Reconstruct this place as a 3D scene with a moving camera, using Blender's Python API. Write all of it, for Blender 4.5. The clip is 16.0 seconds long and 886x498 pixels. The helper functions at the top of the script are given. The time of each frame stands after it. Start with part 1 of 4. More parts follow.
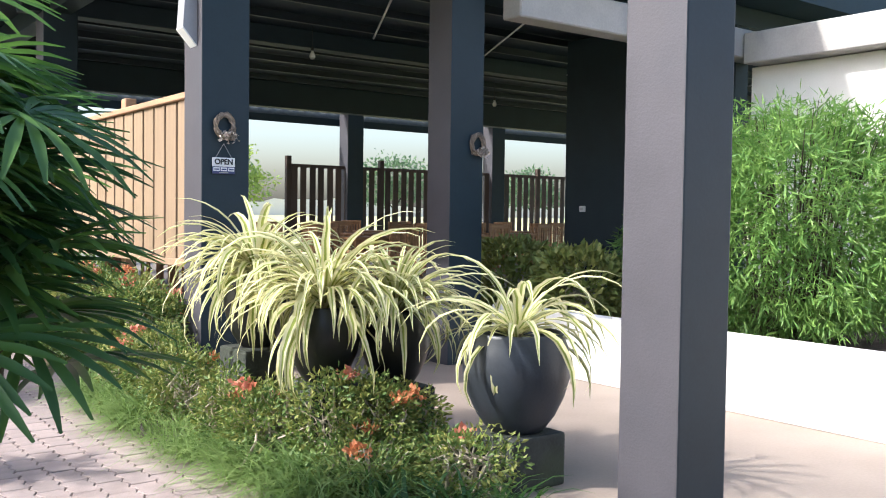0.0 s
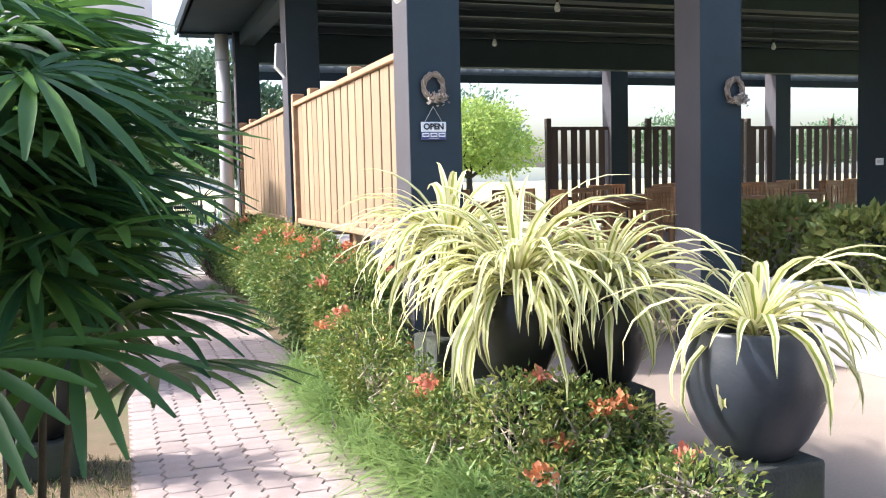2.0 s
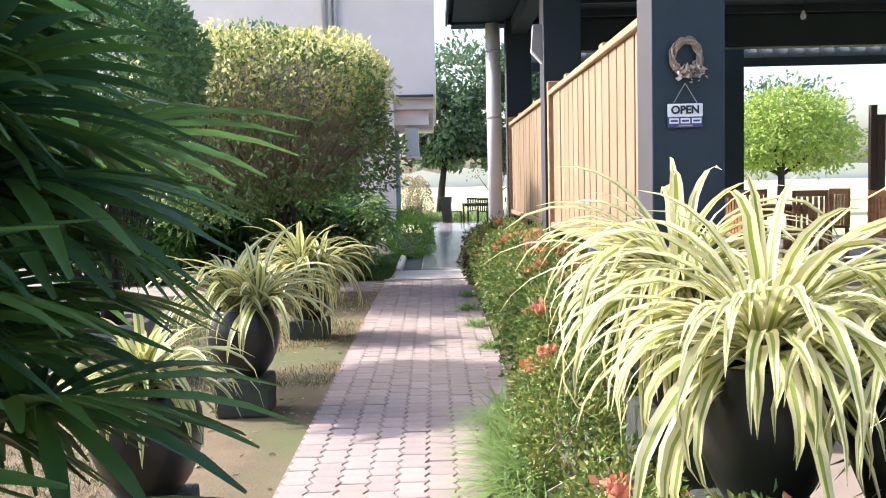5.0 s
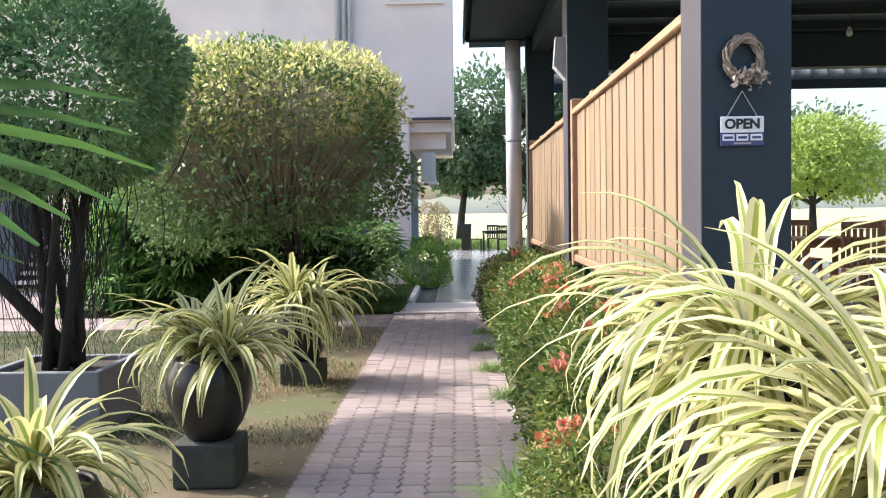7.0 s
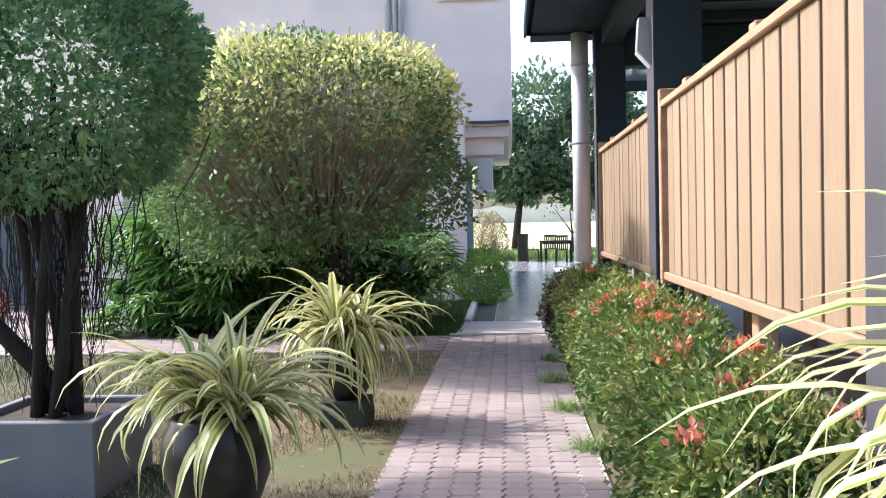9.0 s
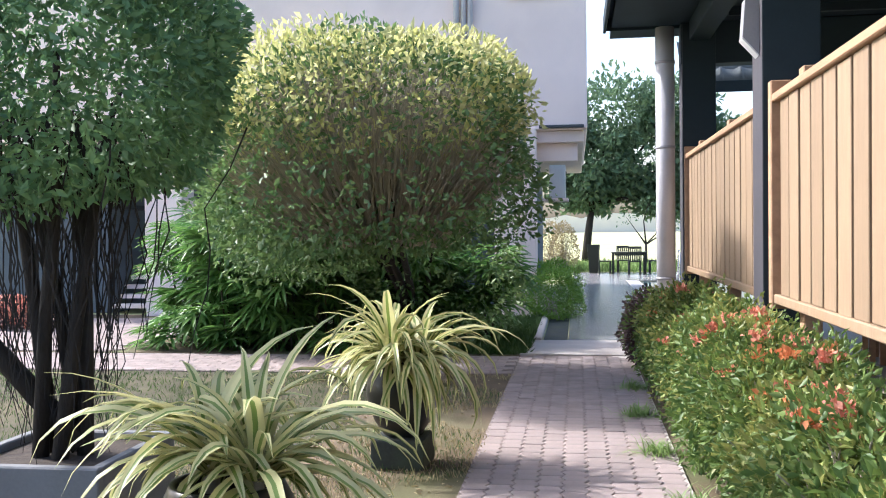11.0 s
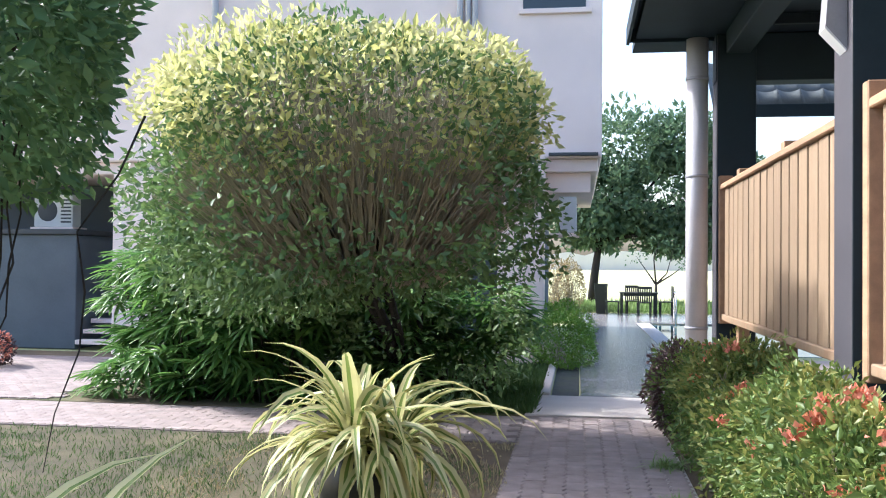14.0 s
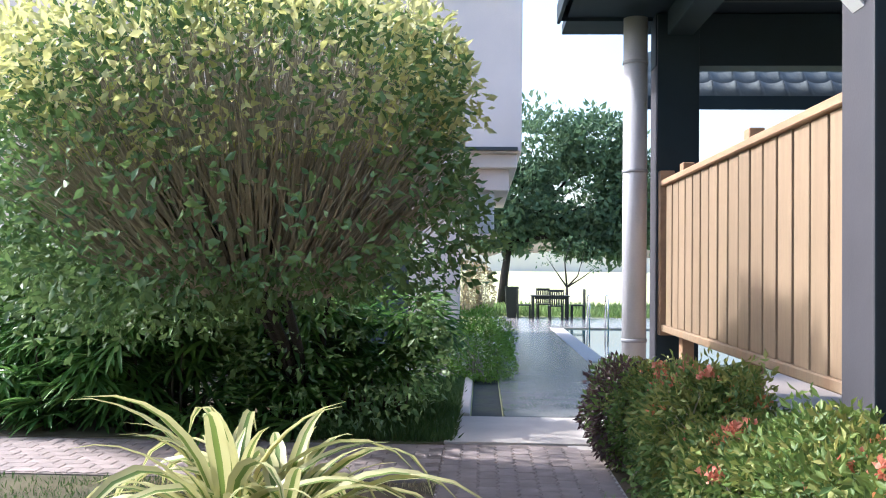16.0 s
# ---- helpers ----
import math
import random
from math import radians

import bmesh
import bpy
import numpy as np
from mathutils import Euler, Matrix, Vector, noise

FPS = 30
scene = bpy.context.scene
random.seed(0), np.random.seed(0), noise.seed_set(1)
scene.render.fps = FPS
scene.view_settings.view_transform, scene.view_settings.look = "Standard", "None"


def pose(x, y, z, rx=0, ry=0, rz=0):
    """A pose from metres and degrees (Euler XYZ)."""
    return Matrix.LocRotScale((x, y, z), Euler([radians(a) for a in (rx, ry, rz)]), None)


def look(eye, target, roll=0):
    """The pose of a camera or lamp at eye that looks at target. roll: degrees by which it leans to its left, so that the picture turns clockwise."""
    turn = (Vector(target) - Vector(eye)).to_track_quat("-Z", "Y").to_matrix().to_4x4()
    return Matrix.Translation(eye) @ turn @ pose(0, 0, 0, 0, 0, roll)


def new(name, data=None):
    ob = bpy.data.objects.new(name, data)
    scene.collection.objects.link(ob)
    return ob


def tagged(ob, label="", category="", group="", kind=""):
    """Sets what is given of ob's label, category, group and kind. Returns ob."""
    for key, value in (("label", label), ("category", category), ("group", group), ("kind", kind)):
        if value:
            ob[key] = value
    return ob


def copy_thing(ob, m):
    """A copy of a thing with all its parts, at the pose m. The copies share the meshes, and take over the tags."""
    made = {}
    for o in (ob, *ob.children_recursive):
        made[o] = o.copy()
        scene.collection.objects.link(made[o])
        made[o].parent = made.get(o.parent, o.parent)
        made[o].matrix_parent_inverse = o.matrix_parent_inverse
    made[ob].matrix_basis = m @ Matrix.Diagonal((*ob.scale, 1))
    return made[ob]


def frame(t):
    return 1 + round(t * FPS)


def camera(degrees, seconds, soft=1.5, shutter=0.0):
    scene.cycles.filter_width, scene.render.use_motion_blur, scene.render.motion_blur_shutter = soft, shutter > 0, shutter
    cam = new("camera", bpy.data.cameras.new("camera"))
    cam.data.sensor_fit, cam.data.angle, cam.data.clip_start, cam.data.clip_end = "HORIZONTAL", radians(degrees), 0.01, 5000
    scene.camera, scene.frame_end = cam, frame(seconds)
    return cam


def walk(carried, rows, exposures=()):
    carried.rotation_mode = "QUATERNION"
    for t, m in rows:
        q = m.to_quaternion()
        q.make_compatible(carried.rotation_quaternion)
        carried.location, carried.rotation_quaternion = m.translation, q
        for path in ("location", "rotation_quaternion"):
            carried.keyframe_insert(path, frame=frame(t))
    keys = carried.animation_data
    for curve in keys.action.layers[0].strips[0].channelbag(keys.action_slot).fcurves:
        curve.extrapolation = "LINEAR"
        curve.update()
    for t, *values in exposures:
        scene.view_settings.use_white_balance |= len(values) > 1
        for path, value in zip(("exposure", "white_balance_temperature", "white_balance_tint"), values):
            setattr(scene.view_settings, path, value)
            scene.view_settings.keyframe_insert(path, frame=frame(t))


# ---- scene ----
cam = camera(51.5, 16.0, 1.05)
METRES, EYE, TILT, LEAN, TURN = 8.9, 1.5, -0.3, 0.0, -37.0
ROWS = [
    (0.0, 0.0, 0.0, 0.0, 0.02, -1.82, -0.76),
    (0.5, 0.0091, 0.0332, 0.0, 4.49, -2.59, 0.2),
    (1.0, 0.0224, 0.0607, 0.0009, 9.6, -2.9, 1.09),
    (1.5, 0.0346, 0.0825, 0.0035, 14.43, -3.14, 1.18),
    (2.0, 0.0371, 0.1123, 0.0015, 17.53, -3.97, 1.27),
    (2.5, 0.0376, 0.145, 0.0027, 18.75, -3.86, 0.94),
    (3.0, 0.0425, 0.1758, 0.003, 24.25, -3.64, 0.98),
    (3.5, 0.0477, 0.2028, 0.004, 29.7, -3.93, -0.87),
    (4.0, 0.0406, 0.2301, 0.0021, 33.85, -4.68, -0.73),
    (6.5, -0.0153, 0.3637, 0.0074, 37.42, -2.02, 1.41),
    (7.0, -0.0348, 0.3837, 0.0059, 37.85, -2.12, 0.67),
    (7.5, -0.0573, 0.4113, 0.0104, 39.45, -1.88, 0.21),
    (8.0, -0.0814, 0.4379, 0.007, 40.06, -2.02, -0.39),
    (8.5, -0.1108, 0.4649, 0.0075, 40.28, -1.68, 0.45),
    (9.0, -0.133, 0.4896, 0.008, 41.11, -1.48, 1.03),
    (9.5, -0.1524, 0.5118, 0.0087, 43.43, -1.07, 0.47),
    (12.0, -0.247, 0.6047, 0.014, 45.7, -0.69, 0.73),
    (12.5, -0.2696, 0.6255, 0.0167, 45.8, 1.94, 1.06),
    (13.0, -0.2908, 0.6478, 0.0148, 45.9, 1.83, 0.74),
    (13.5, -0.3097, 0.6779, 0.0172, 45.83, 1.79, -0.37),
    (14.0, -0.3314, 0.703, 0.014, 45.4, 1.25, -0.74),
    (14.5, -0.3592, 0.7269, 0.0176, 42.97, 1.22, -0.15),
    (15.0, -0.382, 0.7486, 0.0162, 42.2, 1.08, -0.22),
    (15.5, -0.4071, 0.7773, 0.019, 41.38, 1.23, -0.71),
    (16.0, -0.4387, 0.8044, 0.0189, 39.45, 1.39, -0.78),
]
walk(cam, [(t, pose(0, 0, EYE, TILT, LEAN, TURN) @ pose(METRES * x, METRES * y, METRES * z, 90 + pitch, roll, yaw)) for t, x, y, z, yaw, pitch, roll in ROWS], [(0.0, 1.4, 5750, 12), (1.2, 1.74, 5800, 15), (4.0, 1.82, 5850, 15), (6.5, 1.48, 6000, 14), (9.5, 1.46, 5600, 16), (12.0, 1.5, 5600, 14), (16.0, 1.55, 5450, 14)])


# ---- world, sun ----
SUN_AZ, SUN_EL = 160.0, 40.0      # azimuth counted from +x towards +y
world = bpy.data.worlds.new("sky")
scene.world = world
world.use_nodes = True
wn = world.node_tree
sky = wn.nodes.new("ShaderNodeTexSky")
sky.sky_type = 'NISHITA'
sky.sun_disc = False
sky.sun_elevation = radians(SUN_EL)
sky.sun_rotation = radians(90 - SUN_AZ)
sky.air_density, sky.dust_density, sky.ozone_density = 1.2, 4.0, 1.0
wn.nodes["Background"].inputs[1].default_value = 0.15
wn.links.new(sky.outputs[0], wn.nodes["Background"].inputs[0])
sun_data = bpy.data.lights.new("sun", 'SUN')
sun_data.energy, sun_data.angle, sun_data.color = 2.85, radians(2.0), (1.0, 0.92, 0.78)
sun = new("sun", sun_data)
sun_dir = Vector((math.cos(radians(SUN_AZ)) * math.cos(radians(SUN_EL)), math.sin(radians(SUN_AZ)) * math.cos(radians(SUN_EL)), math.sin(radians(SUN_EL))))
sun.matrix_world = look(sun_dir * 60, (0, 0, 0))


# ---- materials ----
def mat(name, col, rough=0.7, var=0.25, scale=6.0, bump=0.2, fine=60.0, metal=0.0, spec=0.4, rnd=0.0, stain=None, stain_amt=0.0, stretch=(1, 1, 1)):
    m = bpy.data.materials.new(name)
    m.use_nodes = True
    nt = m.node_tree
    N, L = nt.nodes, nt.links
    b = N["Principled BSDF"]
    b.inputs["Roughness"].default_value = rough
    b.inputs["Metallic"].default_value = metal
    b.inputs["Specular IOR Level"].default_value = spec
    tc = N.new("ShaderNodeTexCoord")
    mp = N.new("ShaderNodeMapping")
    mp.inputs["Scale"].default_value = stretch
    L.new(tc.outputs["Object"], mp.inputs[0])
    n1 = N.new("ShaderNodeTexNoise")
    n1.inputs["Scale"].default_value, n1.inputs["Detail"].default_value = scale, 5
    n2 = N.new("ShaderNodeTexNoise")
    n2.inputs["Scale"].default_value, n2.inputs["Detail"].default_value = fine, 3
    L.new(mp.outputs[0], n1.inputs[0])
    L.new(mp.outputs[0], n2.inputs[0])
    add = N.new("ShaderNodeMath")
    add.operation = 'MULTIPLY_ADD'
    L.new(n2.outputs[0], add.inputs[0])
    add.inputs[1].default_value = 0.5
    L.new(n1.outputs[0], add.inputs[2])
    rng = N.new("ShaderNodeMapRange")
    rng.inputs[1].default_value, rng.inputs[2].default_value = 0.45, 1.05
    rng.inputs[3].default_value, rng.inputs[4].default_value = 1 - var, 1 + var
    L.new(add.outputs[0], rng.inputs[0])
    fac = rng.outputs[0]
    if rnd:
        oi = N.new("ShaderNodeObjectInfo")
        ge = N.new("ShaderNodeNewGeometry")
        sm = N.new("ShaderNodeMath")
        L.new(oi.outputs["Random"], sm.inputs[0])
        L.new(ge.outputs["Random Per Island"], sm.inputs[1])
        fr = N.new("ShaderNodeMath")
        fr.operation = 'FRACT'
        L.new(sm.outputs[0], fr.inputs[0])
        r2 = N.new("ShaderNodeMapRange")
        r2.inputs[3].default_value, r2.inputs[4].default_value = 1 - rnd, 1 + rnd
        L.new(fr.outputs[0], r2.inputs[0])
        mu = N.new("ShaderNodeMath")
        mu.operation = 'MULTIPLY'
        L.new(fac, mu.inputs[0])
        L.new(r2.outputs[0], mu.inputs[1])
        fac = mu.outputs[0]
    vm = N.new("ShaderNodeVectorMath")
    vm.operation = 'SCALE'
    vm.inputs[0].default_value = col
    L.new(fac, vm.inputs["Scale"])
    out = vm.outputs[0]
    if stain is not None:
        n3 = N.new("ShaderNodeTexNoise")
        n3.inputs["Scale"].default_value, n3.inputs["Detail"].default_value = scale * 0.35, 6
        L.new(mp.outputs[0], n3.inputs[0])
        r3 = N.new("ShaderNodeMapRange")
        r3.inputs[1].default_value, r3.inputs[2].default_value = 0.48, 0.66
        r3.inputs[4].default_value = stain_amt
        L.new(n3.outputs[0], r3.inputs[0])
        mx = N.new("ShaderNodeMix")
        mx.data_type = 'RGBA'
        L.new(r3.outputs[0], mx.inputs[0])
        L.new(out, mx.inputs[6])
        mx.inputs[7].default_value = (*stain, 1)
        out = mx.outputs[2]
    L.new(out, b.inputs["Base Color"])
    if bump:
        bp = N.new("ShaderNodeBump")
        bp.inputs["Strength"].default_value, bp.inputs["Distance"].default_value = bump, 0.01
        L.new(add.outputs[0], bp.inputs["Height"])
        L.new(bp.outputs[0], b.inputs["Normal"])
    return m


def leaf_mat(name, col, col2, rough=0.45, trans=0.35, spec=0.35):
    """Leaf: colour between two by island and object, some light passing through."""
    m = bpy.data.materials.new(name)
    m.use_nodes = True
    nt = m.node_tree
    N, L = nt.nodes, nt.links
    b = N["Principled BSDF"]
    b.inputs["Roughness"].default_value = rough
    b.inputs["Specular IOR Level"].default_value = spec
    oi, ge = N.new("ShaderNodeObjectInfo"), N.new("ShaderNodeNewGeometry")
    sm, fr = N.new("ShaderNodeMath"), N.new("ShaderNodeMath")
    L.new(oi.outputs["Random"], sm.inputs[0])
    L.new(ge.outputs["Random Per Island"], sm.inputs[1])
    fr.operation = 'FRACT'
    L.new(sm.outputs[0], fr.inputs[0])
    tc, n1 = N.new("ShaderNodeTexCoord"), N.new("ShaderNodeTexNoise")
    n1.inputs["Scale"].default_value = 3.0
    L.new(tc.outputs["Object"], n1.inputs[0])
    av = N.new("ShaderNodeMath")
    av.operation = 'MULTIPLY_ADD'
    L.new(fr.outputs[0], av.inputs[0])
    av.inputs[1].default_value = 0.7
    sb = N.new("ShaderNodeMath")
    sb.operation = 'SUBTRACT'
    L.new(n1.outputs[0], sb.inputs[0])
    sb.inputs[1].default_value = 0.35
    L.new(sb.outputs[0], av.inputs[2])
    mx = N.new("ShaderNodeMix")
    mx.data_type = 'RGBA'
    L.new(av.outputs[0], mx.inputs[0])
    mx.inputs[6].default_value = (*col, 1)
    mx.inputs[7].default_value = (*col2, 1)
    L.new(mx.outputs[2], b.inputs["Base Color"])
    tr = N.new("ShaderNodeBsdfTranslucent")
    L.new(mx.outputs[2], tr.inputs[0])
    ms = N.new("ShaderNodeMixShader")
    ms.inputs[0].default_value = trans
    L.new(b.outputs[0], ms.inputs[1])
    L.new(tr.outputs[0], ms.inputs[2])
    L.new(ms.outputs[0], N["Material Output"].inputs[0])
    return m


M_DIRT = mat("dry_soil_and_straw", (0.135, 0.1, 0.06), 0.95, 0.35, 2.2, 0.8, 70, stain=(0.085, 0.105, 0.035), stain_amt=0.85)
M_LAWN = mat("olive_lawn_soil", (0.064, 0.057, 0.028), 0.95, 0.4, 3, 0.8, 70, stain=(0.12, 0.1, 0.05), stain_amt=0.6)
M_FIELD = mat("pale_field_grass", (0.42, 0.42, 0.2), 0.95, 0.3, 0.3, 0.3, 20)
M_PAVER = mat("worn_brick_paver", (0.30, 0.242, 0.222), 0.85, 0.22, 7, 0.5, 120, rnd=0.1, stain=(0.22, 0.185, 0.175), stain_amt=0.6)
M_JOINT = mat("sandy_joint", (0.2, 0.16, 0.14), 0.95, 0.3, 20, 0.4, 150)
M_CONC = mat("smooth_concrete_floor", (0.275, 0.222, 0.182), 0.6, 0.16, 1.6, 0.12, 50, stain=(0.26, 0.215, 0.175), stain_amt=0.5)
M_KERB = mat("pale_concrete_step", (0.48, 0.43, 0.38), 0.8, 0.15, 3, 0.25, 60)
M_DECK = mat("wet_grey_stone_deck", (0.22, 0.215, 0.21), 0.22, 0.25, 1.2, 0.08, 30, spec=0.6)
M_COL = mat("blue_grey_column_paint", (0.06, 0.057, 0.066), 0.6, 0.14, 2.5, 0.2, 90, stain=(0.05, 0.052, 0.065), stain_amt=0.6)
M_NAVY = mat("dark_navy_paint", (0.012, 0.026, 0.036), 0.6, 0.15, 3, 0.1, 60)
M_ROOFIN = mat("dark_ceiling_board", (0.014, 0.03, 0.046), 0.7, 0.2, 3, 0.1, 40)
M_PURLIN = mat("dark_steel_purlin", (0.01, 0.019, 0.027), 0.45, 0.15, 5, 0.1, 40)
M_TILE = mat("grey_clay_roof_tile", (0.13, 0.145, 0.14), 0.8, 0.2, 6, 0.3, 60, rnd=0.12)
M_WALL = mat("grey_rendered_wall", (0.84, 0.7, 0.645), 0.9, 0.1, 1.2, 0.3, 60, stain=(0.66, 0.56, 0.53), stain_amt=0.55)
# ground-floor shade is put into this darker wall grey
M_WALLDARK = mat("shade_darkened_wall_grey", (0.10, 0.118, 0.135), 0.85, 0.15, 1.5, 0.3, 50)
M_WHITE = mat("whitewashed_wall", (0.78, 0.76, 0.73), 0.85, 0.06, 2, 0.2, 60, stain=(0.6, 0.57, 0.53), stain_amt=0.4)
M_BEAM = mat("raw_concrete_beam", (0.42, 0.40, 0.38), 0.9, 0.15, 2, 0.4, 50, stain=(0.26, 0.25, 0.24), stain_amt=0.5)
M_WOOD = mat("pale_fence_board", (0.27, 0.192, 0.12), 0.65, 0.16, 3, 0.2, 30, rnd=0.09, stretch=(6, 6, 0.7), stain=(0.33, 0.2, 0.115), stain_amt=0.6)
M_WOOD2 = mat("brown_fence_rail", (0.40, 0.25, 0.15), 0.6, 0.2, 3, 0.2, 30, stretch=(5, 0.8, 5))
# brown wood darkened to carry the shade between the fence boards
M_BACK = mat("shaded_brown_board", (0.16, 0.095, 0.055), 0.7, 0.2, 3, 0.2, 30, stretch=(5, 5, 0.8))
M_DARKWOOD = mat("dark_stained_slat", (0.075, 0.05, 0.038), 0.6, 0.25, 3, 0.2, 30, rnd=0.3, stretch=(5, 5, 0.8))
M_CHAIR = mat("oiled_teak", (0.42, 0.22, 0.105), 0.5, 0.25, 4, 0.15, 40, rnd=0.15, stretch=(1, 6, 6))
M_URN = mat("charcoal_glazed_pot", (0.030, 0.036, 0.046), 0.42, 0.2, 4, 0.15, 60)
M_BLACKPOT = mat("black_pot", (0.014, 0.015, 0.015), 0.35, 0.25, 5, 0.15, 40)
M_BLOCK = mat("mossy_dark_block", (0.04, 0.045, 0.04), 0.9, 0.35, 8, 0.8, 60, stain=(0.05, 0.065, 0.03), stain_amt=0.6)
M_GREYBOX = mat("grey_planter_box", (0.17, 0.175, 0.18), 0.8, 0.15, 3, 0.3, 50)
M_SOIL = mat("dark_soil", (0.045, 0.033, 0.024), 0.95, 0.4, 12, 0.8, 60)
M_BARK = mat("dark_bark", (0.03, 0.026, 0.022), 0.9, 0.35, 6, 0.9, 40, stretch=(3, 3, 0.6))
M_TWIG = mat("grey_brown_twig", (0.36, 0.315, 0.235), 0.8, 0.25, 8, 0.2, 40, rnd=0.25)
M_STEM = mat("palm_cane", (0.05, 0.045, 0.025), 0.8, 0.35, 10, 0.3, 40)
M_WREATH = mat("dried_vine", (0.30, 0.235, 0.18), 0.9, 0.35, 12, 0.4, 60, rnd=0.3)
M_BLOOM_DRY = mat("dried_flower", (0.5, 0.43, 0.37), 0.9, 0.25, 12, 0.3, 60, rnd=0.2)
M_SIGN = mat("white_sign_board", (0.75, 0.75, 0.75), 0.5, 0.04, 4, 0.0, 60)
M_INK = mat("black_ink", (0.02, 0.02, 0.02), 0.5, 0.05, 4, 0.0)
M_SIGNBLUE = mat("blue_sign_strip", (0.05, 0.06, 0.16), 0.5, 0.1, 4, 0.0)
M_STRING = mat("thin_cord", (0.35, 0.33, 0.32), 0.8, 0.1, 8, 0.0)
M_LAMPBOX = mat("grey_lamp_housing", (0.3, 0.3, 0.32), 0.5, 0.1, 4, 0.05)
M_LAMPWHITE = mat("white_lamp_lip", (0.8, 0.8, 0.8), 0.4, 0.03, 4, 0.0)
M_PIPE = mat("painted_drainpipe", (0.48, 0.47, 0.49), 0.35, 0.1, 3, 0.05)
M_BULB = mat("milky_bulb", (0.7, 0.7, 0.68), 0.25, 0.05, 4, 0.0)
M_AC = mat("off_white_metal", (0.55, 0.55, 0.53), 0.5, 0.08, 4, 0.05)
M_ACDARK = mat("dark_grille", (0.05, 0.055, 0.06), 0.6, 0.1, 6, 0.05)
M_RATTAN = mat("dark_green_rattan", (0.022, 0.028, 0.022), 0.6, 0.2, 20, 0.2)
M_STEEL = mat("polished_steel", (0.6, 0.6, 0.6), 0.2, 0.05, 4, 0.0, metal=1.0)
M_PEBBLE = mat("pale_pebble", (0.5, 0.47, 0.43), 0.8, 0.25, 30, 0.8, 120)
M_WATER = mat("pool_water", (0.02, 0.07, 0.09), 0.04, 0.1, 2, 0.05, 8, spec=0.7)
M_GLASS = mat("dark_window_glass", (0.02, 0.03, 0.035), 0.08, 0.1, 2, 0.0, spec=0.7)
# distance haze is painted in as a pale woods colour
M_HILL = mat("haze_pale_far_woods", (0.66, 0.62, 0.57), 0.95, 0.06, 0.1, 0.0, 2)

L_PALM = leaf_mat("fan_palm_leaf", (0.026, 0.078, 0.038), (0.11, 0.22, 0.04), 0.36, 0.45)
L_PALM2 = leaf_mat("hedge_palm_leaf", (0.06, 0.155, 0.04), (0.18, 0.32, 0.07), 0.38, 0.42)
L_CREAM = leaf_mat("cream_leaf_margin", (0.62, 0.60, 0.34), (0.74, 0.70, 0.42), 0.45, 0.38)
L_LIME = leaf_mat("green_leaf_centre", (0.2, 0.27, 0.05), (0.34, 0.38, 0.08), 0.45, 0.38)
# duller copy of the striped leaf colours, shade included, for the path pots
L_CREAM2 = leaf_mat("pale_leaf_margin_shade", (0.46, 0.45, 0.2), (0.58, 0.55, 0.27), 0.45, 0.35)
L_GREEN2 = leaf_mat("leaf_centre_shade", (0.11, 0.18, 0.035), (0.2, 0.26, 0.06), 0.45, 0.35)
L_IXORA = leaf_mat("ixora_leaf", (0.065, 0.13, 0.035), (0.19, 0.26, 0.06), 0.48, 0.3)
L_IXORA_Y = leaf_mat("ixora_young_leaf", (0.16, 0.23, 0.055), (0.32, 0.31, 0.09), 0.48, 0.3)
L_DARKRED = leaf_mat("bronze_leaf", (0.045, 0.035, 0.035), (0.10, 0.05, 0.05), 0.4, 0.2)
L_PURPLE = leaf_mat("purple_leaf", (0.09, 0.055, 0.085), (0.18, 0.12, 0.15), 0.4, 0.2)
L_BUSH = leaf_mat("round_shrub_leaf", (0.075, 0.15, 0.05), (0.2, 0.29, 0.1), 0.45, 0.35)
# new growth, its yellow also carrying the sunlight on the shrub top
L_BUSHTOP = leaf_mat("sunlit_yellow_new_leaf", (0.46, 0.47, 0.14), (0.66, 0.63, 0.32), 0.45, 0.5)
L_FICUS = leaf_mat("ficus_leaf", (0.085, 0.18, 0.085), (0.2, 0.32, 0.13), 0.48, 0.35, 0.2)
L_GRASS = leaf_mat("border_grass", (0.15, 0.25, 0.07), (0.3, 0.4, 0.14), 0.5, 0.4)
L_LAWN = leaf_mat("lawn_blade", (0.042, 0.09, 0.022), (0.09, 0.15, 0.038), 0.6, 0.3)
L_DRY = leaf_mat("dry_straw", (0.3, 0.24, 0.13), (0.42, 0.35, 0.2), 0.8, 0.2)
L_BAMBOO = leaf_mat("bamboo_leaf", (0.09, 0.21, 0.045), (0.24, 0.38, 0.09), 0.45, 0.35)
L_TREE = leaf_mat("far_tree_leaf", (0.08, 0.15, 0.085), (0.17, 0.25, 0.13), 0.6, 0.35)
L_TREE2 = leaf_mat("sunlit_round_tree_leaf", (0.24, 0.36, 0.07), (0.42, 0.5, 0.14), 0.6, 0.4)
L_TOPIARY = leaf_mat("topiary_leaf", (0.12, 0.26, 0.035), (0.28, 0.42, 0.07), 0.5, 0.35)
P_RED = leaf_mat("coral_petal", (0.58, 0.17, 0.11), (0.72, 0.34, 0.23), 0.6, 0.3)
P_ORANGE = leaf_mat("orange_petal", (0.6, 0.2, 0.08), (0.62, 0.3, 0.14), 0.6, 0.3)


